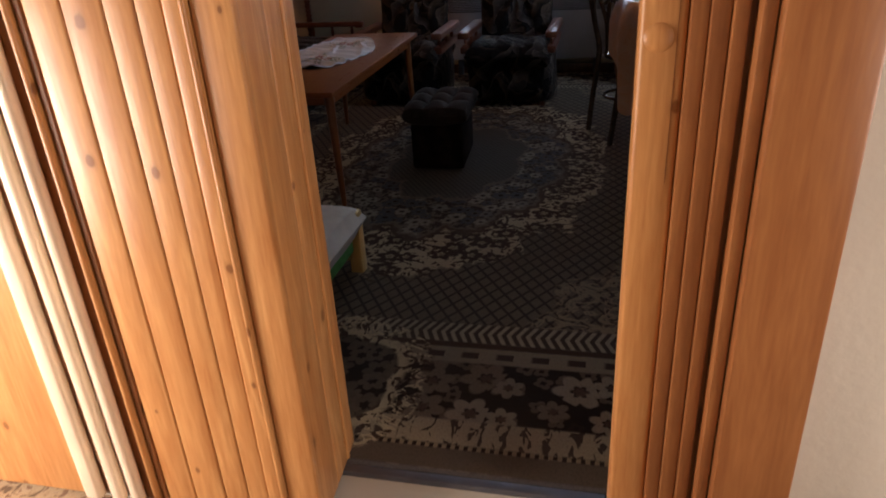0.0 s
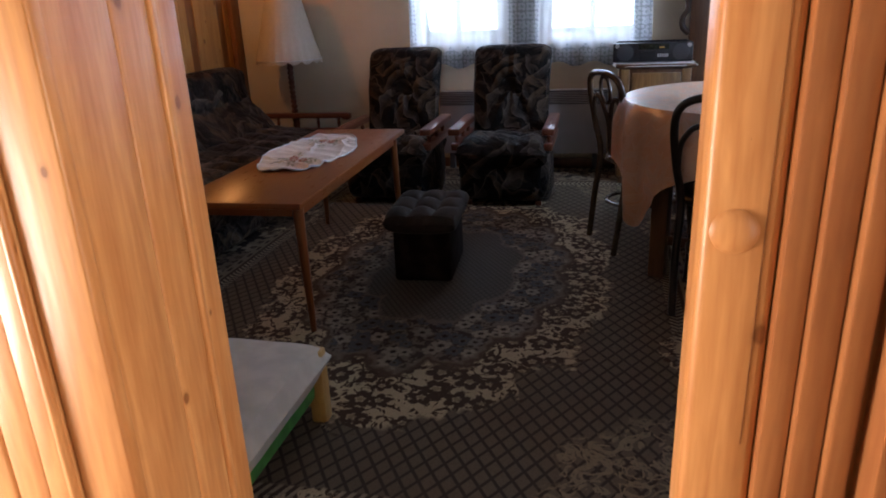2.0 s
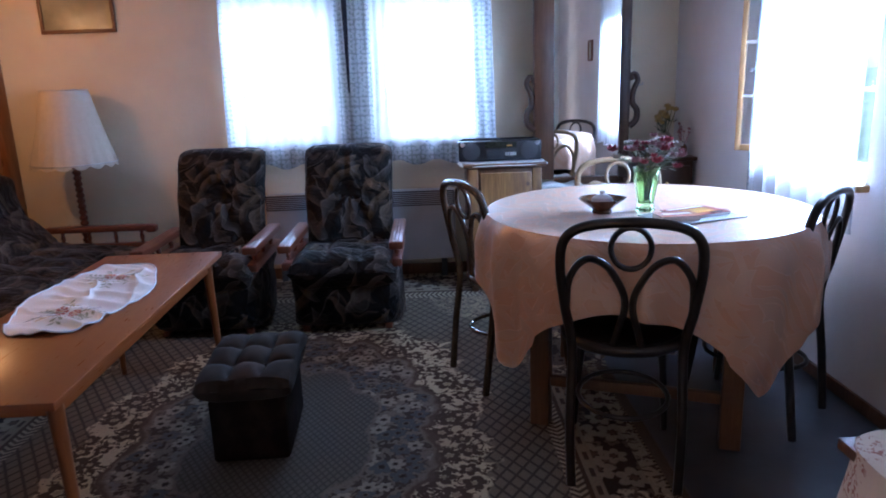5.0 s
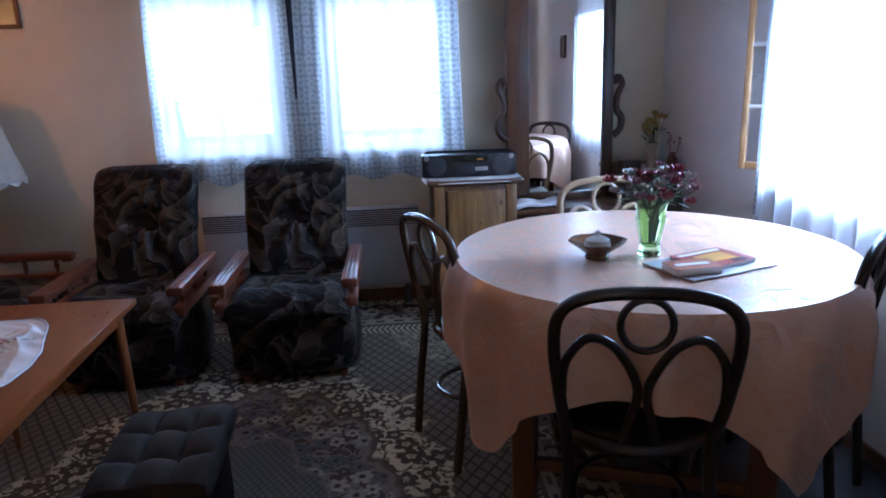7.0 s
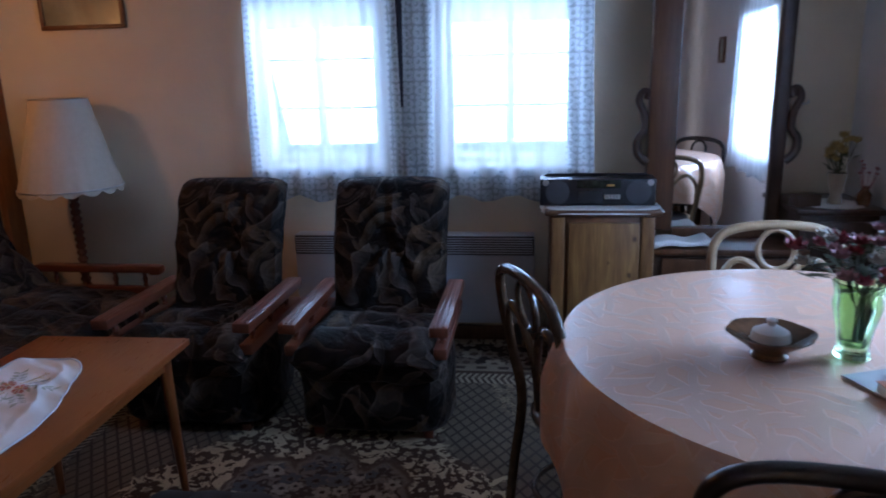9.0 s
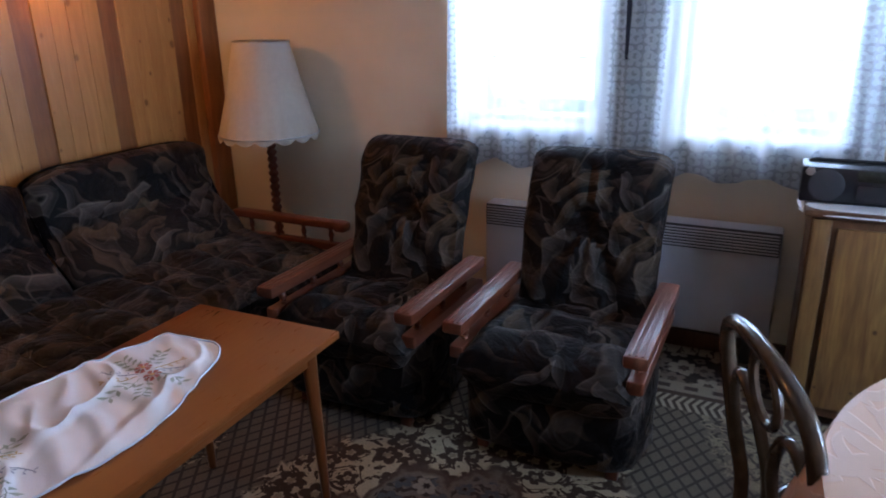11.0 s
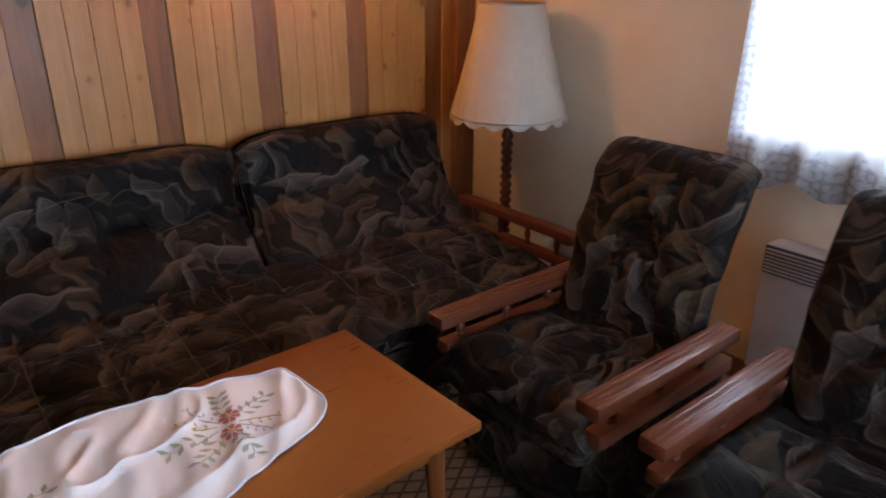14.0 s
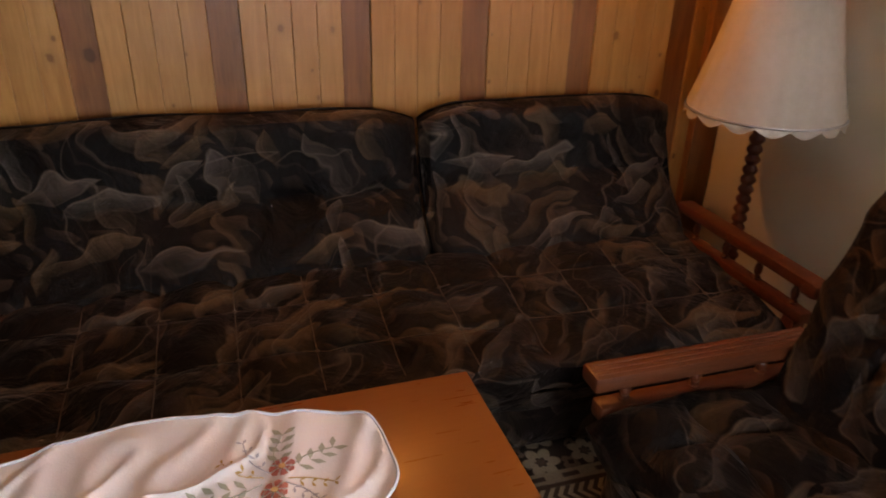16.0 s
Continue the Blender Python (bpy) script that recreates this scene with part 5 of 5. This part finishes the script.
def flower_vase(x, y, z):
    ob = thing("flower_vase", x, y, z, 0, "green cut-glass vase with dried pink and cream flowers", "vase")
    prof = [(0.030, 0.0), (0.036, 0.006), (0.030, 0.03), (0.036, 0.07), (0.046, 0.115), (0.044, 0.14), (0.050, 0.165), (0.046, 0.166), (0.040, 0.14), (0.041, 0.115), (0.031, 0.07), (0.024, 0.03), (0.0, 0.022)]
    part("vase", lathe(prof, 36, None, 0.07, 9), GREEN_GLASS, ob)
    rng = random.Random(5)
    heads = []
    for k in range(46):
        a, rr = rng.random() * math.tau, 0.125 * math.sqrt(rng.random())
        heads.append(Vector((rr * math.cos(a), rr * math.sin(a), 0.205 + 0.055 * (1 - (rr / 0.13) ** 2) + rng.uniform(-0.025, 0.02))))
    bm = bmesh.new()
    for h in heads[::2]:
        tube([(h.x * 0.1, h.y * 0.1, 0.04), (h.x * 0.25, h.y * 0.25, 0.14), h], 0.0016, 5, bm=bm, steps=3)
    tagged(part("stem", bm, LEAF, ob), kind="stuff")
    for k, (matl, lab) in enumerate(((PETAL_PINK, "dusty pink blooms"), (PETAL_WHITE, "cream blooms"), (PETAL_RED, "dark red blooms"))):
        bm = bmesh.new()
        for h in heads[k::3]:
            bloom(bm, h, rng.uniform(0.016, 0.03), 6, rng)
        if k == 2:
            bloom(bm, Vector((0.095, -0.06, 0.165)), 0.024, 6, rng)
        tagged(part("blossom", bm, matl, ob, lab), kind="stuff")
    bm = bmesh.new()
    for k in range(150):
        a, e = rng.random() * math.tau, rng.uniform(-0.4, 0.7)
        c = Vector((0.09 * math.cos(a) * rng.random(), 0.09 * math.sin(a) * rng.random(), rng.uniform(0.16, 0.24)))
        leaf_blade(bm, c, Vector((math.cos(a), math.sin(a), e)).normalized(), rng.uniform(0.03, 0.06), rng.uniform(0.005, 0.012))
    tagged(part("foliage", bm, LEAF, ob), kind="stuff")
    return ob


def yellow_vase(x, y, z):
    ob = thing("flower_vase", x, y, z, 0, "pale vase with yellow artificial flowers on the dark chest", "vase")
    part("vase", lathe([(0.028, 0), (0.030, 0.01), (0.022, 0.04), (0.034, 0.10), (0.040, 0.135), (0.036, 0.136), (0.026, 0.09), (0.0, 0.05)], 24), plain("tan_ceramic", (0.34, 0.26, 0.18), 0.35), ob)
    rng = random.Random(9)
    bm, bs = bmesh.new(), bmesh.new()
    for k in range(11):
        a, rr = rng.random() * math.tau, rng.uniform(0.01, 0.085)
        h = Vector((rr * math.cos(a), rr * math.sin(a), rng.uniform(0.18, 0.28)))
        bloom(bm, h, rng.uniform(0.024, 0.038), 5, rng, 0.9)
        tube([(0, 0, 0.06), (h.x * 0.4, h.y * 0.4, 0.15), h], 0.002, 5, bm=bs, steps=3)
        for j in range(3):
            leaf_blade(bs, h * 0.75, Vector((rng.uniform(-1, 1), rng.uniform(-1, 1), 0.4)).normalized(), 0.05, 0.009)
    tagged(part("blossom", bm, PETAL_YELLOW, ob, "yellow blooms"), kind="stuff")
    tagged(part("stem", bs, LEAF, ob), kind="stuff")
    return ob


yellow_vase(1.284, 5.27, 0.793)
tw = thing("trinket_vase", 1.390, 5.24, 0.788, 0, "small dark ornament vase with a dried sprig", "vase")
part("vase", lathe([(0.022, 0), (0.03, 0.02), (0.03, 0.05), (0.014, 0.075), (0.018, 0.085), (0.0, 0.06)], 18), CLAY, tw)
bm = bmesh.new()
rngt = random.Random(3)
for k in range(12):
    a = rngt.random() * math.tau
    tip = Vector((0.04 * math.cos(a), 0.04 * math.sin(a), rngt.uniform(0.13, 0.20)))
    tube([(0, 0, 0.05), tip * 0.6, tip], 0.0013, 5, bm=bm, steps=2)
    bloom(bm, tip, 0.012, 5, rngt)
tagged(part("sprig", bm, PETAL_PINK, tw), kind="stuff")
solid("dark_box", boxes((-0.055, 0.055, -0.035, 0.035, 0, 0.055), bevel=0.006), WALNUT, "small dark wooden box on the chest", "box", 1.150, 5.24, 0.788, 12)

# ---- dining table ----
TX, TY, TR, TH = 0.645, 3.592, 0.610, 0.788


def dining_table():
    ob = thing("dining_table", TX, TY, 0, -20.5, "round brown oak dining table with square legs", "dining table")
    part("tabletop", lathe([(0.0, TH - 0.034), (TR - 0.012, TH - 0.034), (TR - 0.006, TH - 0.030), (TR - 0.006, TH - 0.010), (TR - 0.012, TH - 0.006), (0.0, TH - 0.006)], 64), BROWNWOOD, ob)
    for k in range(4):
        a = k * math.pi / 2 + math.pi / 4
        x, y = 0.475 * math.cos(a), 0.475 * math.sin(a)
        part("leg", boxes((x - 0.036, x + 0.036, y - 0.036, y + 0.036, -0.001 if x > 0 and y < 0 else 0.004, TH - 0.036), bevel=0.006), BROWNWOOD, ob)
    s = 0.475 * math.sqrt(0.5)
    for a, b, c, d in ((-s + 0.04, s - 0.04, -s - 0.012, -s + 0.012), (-s + 0.04, s - 0.04, s - 0.012, s + 0.012), (-s - 0.012, -s + 0.012, -s + 0.04, s - 0.04), (s - 0.012, s + 0.012, -s + 0.04, s - 0.04)):
        part("apron", boxes((a, b, c, d, TH - 0.13, TH - 0.037), bevel=0.003), BROWNWOOD, ob)
    for y in (-s, s):
        part("stretcher", boxes((-s + 0.038, s - 0.038, y - 0.015, y + 0.015, 0.16, 0.20), bevel=0.004), BROWNWOOD, ob)
    return ob


dining_table()


def tablecloth():
    """A square cloth over the round top: short drop at its sides, long points at its corners."""
    bm = bmesh.new()
    half, turn = 0.835, radians(-22)

    def at(u, v):
        a = u * math.tau
        q = (a - turn + math.pi / 4) % (math.pi / 2) - math.pi / 4
        reach = half / (abs(math.cos(q)) ** 9 + abs(math.sin(q)) ** 9) ** (1 / 9)
        corner = (abs(q) / (math.pi / 4)) ** 4
        s = TR * v / 0.6 if v <= 0.6 else TR + (reach - TR) * (v - 0.6) / 0.4
        wob = noise.noise(Vector((math.cos(a) * 3, math.sin(a) * 3, 2)))
        if s <= TR:
            z = TH + 0.0015 * noise.noise(Vector((s * math.cos(a) * 5, s * math.sin(a) * 5, 0)))
            return Vector((s * math.cos(a), s * math.sin(a), z))
        d = s - TR
        fold = math.sin(a * 13 + 2.5 * wob) * 0.027 * min(1, d / 0.12) * (1 - 0.4 * corner)
        r = TR + 0.012 * min(1, d / 0.03) + fold + 0.012 * min(1, d / 0.1) - 0.10 * corner * max(0, d - 0.15)
        return Vector((r * math.cos(a), r * math.sin(a), TH - d * (1.12 if corner > 0.2 else 1.05)))
    grid(bm, at, 220, 50, True)
    bmesh.ops.remove_doubles(bm, verts=bm.verts, dist=0.0004)
    return solid("tablecloth", bm, DAMASK, "peach-white damask tablecloth hanging in points over the table", "tablecloth", TX, TY, 0.0)


tablecloth()
flower_vase(0.628, 3.520, TH + 0.001)


def bowl():
    ob = thing("ashtray_bowl", 0.462, 3.515, TH + 0.001, 0, "brown ceramic footed bowl with a small white lid", "bowl")
    part("bowl", lathe([(0.036, 0), (0.038, 0.006), (0.032, 0.012), (0.055, 0.032), (0.084, 0.052), (0.088, 0.056), (0.080, 0.055), (0.05, 0.036), (0.0, 0.022)], 32, None, 0.05, 6), CLAY, ob)
    part("lid", lathe([(0.04, 0.040), (0.036, 0.058), (0.018, 0.068), (0.007, 0.07), (0.011, 0.082), (0.0, 0.088)], 24), PAPER, ob, "small white ceramic lid with knob")
    return ob


bowl()
solid("glass_tray", boxes((-0.155, 0.155, -0.105, 0.105, 0, 0.004), bevel=0.001), plain("grey_plastic_sleeve", (0.50, 0.50, 0.52), 0.12, var=0.15), "flat grey clear-plastic place mat on the tablecloth", "place mat", 0.748, 3.372, TH + 0.003, 20)


def magazine(x, y, z, w, l, h, turn, cover, label, blocks):
    ob = thing("magazine", x, y, z, turn, label, "magazine")
    part("paper_block", boxes((-w / 2 + 0.002, w / 2 - 0.002, -l / 2 + 0.002, l / 2 - 0.002, 0, h - 0.001), bevel=0.001), PAPER, ob)
    part("cover", boxes((-w / 2, w / 2, -l / 2, l / 2, h - 0.001, h)), cover, ob, smooth=False)
    for a, b, c, d, matl in blocks:
        part("print", boxes((a, b, c, d, h, h + 0.0006)), matl, ob, smooth=False)
    return ob


magazine(0.768, 3.392, TH + 0.008, 0.19, 0.15, 0.012, 22, RED, "red and yellow printed brochure lying on the place mat", ((-0.05, 0.06, -0.04, 0.03, YELLOW), (-0.08, 0.08, 0.045, 0.062, PAPER), (0.02, 0.075, -0.065, -0.045, PLASTIC_BLACK)))
magazine(0.670, 3.308, TH + 0.008, 0.14, 0.09, 0.020, 5, ORANGE, "small orange-brown book beside the brochure", ((-0.05, 0.05, -0.01, 0.01, PAPER),))


def bentwood(bm_mat, seat_mat, label, x, y, turn):
    ob = thing("bentwood_chair", x, y, 0.004, turn, label, "chair", "chairs round the dining table")

    lift = lambda z: z if z < 0.46 else 0.46 + (z - 0.46) * 0.975

    def rake(z):
        return -0.185 - 0.065 * max(0, z - 0.46) / 0.4 - 0.05 * max(0, 0.46 - z) / 0.46
    pts = [(-0.165, 0.0), (-0.172, 0.22), (-0.168, 0.45), (-0.190, 0.60), (-0.205, 0.74), (-0.192, 0.83), (-0.13, 0.872), (0, 0.885)]
    pts = pts + [(-a, b) for a, b in reversed(pts[:-1])]
    part("back_frame", tube([(a, rake(b), lift(b)) for a, b in pts], 0.0155, 10), bm_mat, ob)
    for s in (-1, 1):
        loop = [(-0.186, 0.60), (-0.178, 0.70), (-0.13, 0.765), (-0.07, 0.745), (-0.022, 0.665), (-0.012, 0.60), (-0.03, 0.52), (-0.042, 0.468)]
        part("back_loop", tube([(s * a, rake(b), lift(b)) for a, b in loop], 0.0115, 9), bm_mat, ob)
    part("back_ring", tube([(0.058 * math.cos(k * math.tau / 12), rake(0.80 + 0.058 * math.sin(k * math.tau / 12)), lift(0.802 + 0.066 * math.sin(k * math.tau / 12))) for k in range(12)], 0.009, 8, True, 4), bm_mat, ob)
    part("seat_rim", tube([(0.192 * math.cos(k * math.tau / 16), 0.192 * math.sin(k * math.tau / 16), 0.452) for k in range(16)], 0.020, 10, True, 3), bm_mat, ob)
    part("seat", lathe([(0.0, 0.440), (0.188, 0.443), (0.190, 0.465), (0.17, 0.474), (0.0, 0.466)], 32), seat_mat, ob)
    for s in (-1, 1):
        part("front_leg", tube([(s * 0.13, 0.135, 0.445), (s * 0.148, 0.155, 0.25), (s * 0.165, 0.185, 0.0)], 0.017, 9, taper=0.72), bm_mat, ob)
    part("leg_hoop", tube([(0.148 * math.cos(k * math.tau / 14), -0.02 + 0.185 * math.sin(k * math.tau / 14), 0.23) for k in range(14)], 0.009, 8, True, 3), bm_mat, ob)
    return ob


bentwood(BEECH_BLACK, BEECH_BLACK, "black bentwood chair with looped back drawn up to the table", 0.453, 3.150, -13)
bentwood(BEECH_BLACK, BEECH_BLACK, "black bentwood chair by the white side wall", 1.030, 3.455, 44)
bentwood(BEECH_HIGHLIT, BEECH_BLACK, "glossy brown bentwood chair on the armchair side of the table", 0.175, 3.88, -68)
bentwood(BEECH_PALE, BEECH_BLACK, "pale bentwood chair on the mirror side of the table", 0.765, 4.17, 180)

# ---- by the door ----


def small_bed():
    ob = thing("childs_bed", -1.240, 2.075, -0.016, 0, "small pale pine bed with green sheet and beige mattress", "bed")
    part("mattress", cushion(0.71, 1.04, 0.145, (0, 0), 0, 0.22, 28, 2, 0.003, pose(0.025, -0.51, 0.150)), MATTRESS, ob)
    part("sheet", boxes((-0.295, 0.345, -1.0, -0.05, 0.105, 0.226), bevel=0.014), GREEN_SHEET, ob, "bright green sheet")
    for x in (-0.285, 0.345):
        for y in (-1.0, -0.028):
            part("post", boxes((x - 0.026, x + 0.026, y - 0.026, y + 0.026, 0, 0.262), bevel=0.010), BEDWOOD, ob)
    part("foot_board", boxes((-0.255, 0.315, -0.04, -0.018, 0.06, 0.20), bevel=0.004), BEDWOOD, ob)
    return ob


small_bed()


def side_table():
    ob = thing("side_table", 0.90, 1.86, -0.012, 0, "brown wooden side table under an embroidered cloth", "side table")
    part("tabletop", boxes((-0.30, 0.42, -0.32, 0.32, 0.575, 0.60), bevel=0.005), BROWNWOOD, ob)
    for x in (-0.26, 0.38):
        for y in (-0.28, 0.28):
            part("leg", boxes((x - 0.022, x + 0.022, y - 0.022, y + 0.022, 0, 0.576), bevel=0.004), BROWNWOOD, ob)
    return ob


side_table()


def hung_cloth():
    """A stiff cloth over the side table: flat top, flared skirts with soft folds."""
    bm = bmesh.new()
    hx, hy, h = 0.37, 0.33, 0.594

    def at(u, v):
        a = u * math.tau
        c, s = math.cos(a), math.sin(a)
        k = 1 / max(abs(c) / hx, abs(s) / hy)
        round_ = 1 / ((abs(c) / hx) ** 7 + (abs(s) / hy) ** 7) ** (1 / 7)
        if v < 0.5:
            return Vector((round_ * c * v * 2, round_ * s * v * 2, h + 0.002 * noise.noise(Vector((c * v * 6, s * v * 6, 1)))))
        d = (v - 0.5) * 2
        flare = 0.004 + d * 0.075 * (1 + 0.55 * math.sin(a * 9 + 1))
        r = round_ + flare
        return Vector((r * c, r * s, h - d * 0.29 - 0.006 * (d > 0)))
    grid(bm, at, 160, 24, True)
    bmesh.ops.remove_doubles(bm, verts=bm.verts, dist=0.0005)
    spots = [(-0.40, 0.20, 0.46, 0.085, (0.34, 0.08, 0.05), 0.54), (-0.40, 0.05, 0.50, 0.07, (0.38, 0.11, 0.06), 0.55), (-0.36, 0.28, 0.56, 0.08, (0.32, 0.08, 0.05), 0.54), (-0.41, -0.12, 0.46, 0.08, (0.34, 0.08, 0.05), 0.54), (-0.25, 0.34, 0.50, 0.08, (0.33, 0.08, 0.05), 0.54)]
    return solid("embroidered_cloth", bm, linen("embroidered_cream_linen", (0.68, 0.55, 0.43), spots), "cream tablecloth embroidered with dark red flowers on the side table", "tablecloth", 0.965, 1.86, 0.0)


hung_cloth()

# ---- pine boards of the west wall ----
cladding = thing("wall_cladding", X0, Y0, 0, 0, "varnished pine board cladding in pale and brown stripes", "cladding")
tagged(cladding, kind="structure")
board = {}
for kind_, wide, d, matl in (("pale", 0.0805, 0.020, PINE), ("brown", 0.098, 0.014, PINE_DARK)):
    bm = bmesh.new()
    box(bm, -0.019, d - 0.019 + 0.012, 0.0003, wide - 0.0003, -0.012, TOP - 0.002, bevel=0.0018, seg=1)
    board[kind_] = (wide, mesh_of("board", bm, matl))
y, k = 5.422, 0
for up in (0, 1):
    ob = new("board", board["pale"][1])
    ob.parent = cladding
    ob.location = (0, y + 0.0805 * up - Y0, 0)
while y > Y0 + 0.1:
    wide, me = board["brown" if k % 5 == 0 else "pale"]
    y -= wide
    ob = new("board", me)
    ob.parent = cladding
    ob.location = (0, y - Y0, 0)
    k += 1
part("corner_trim", boxes((0.012, 0.055, Y1 - Y0 - 0.12, Y1 - Y0 - 0.002, -0.012, TOP - 0.002), bevel=0.006), PINE_DARK, cladding)
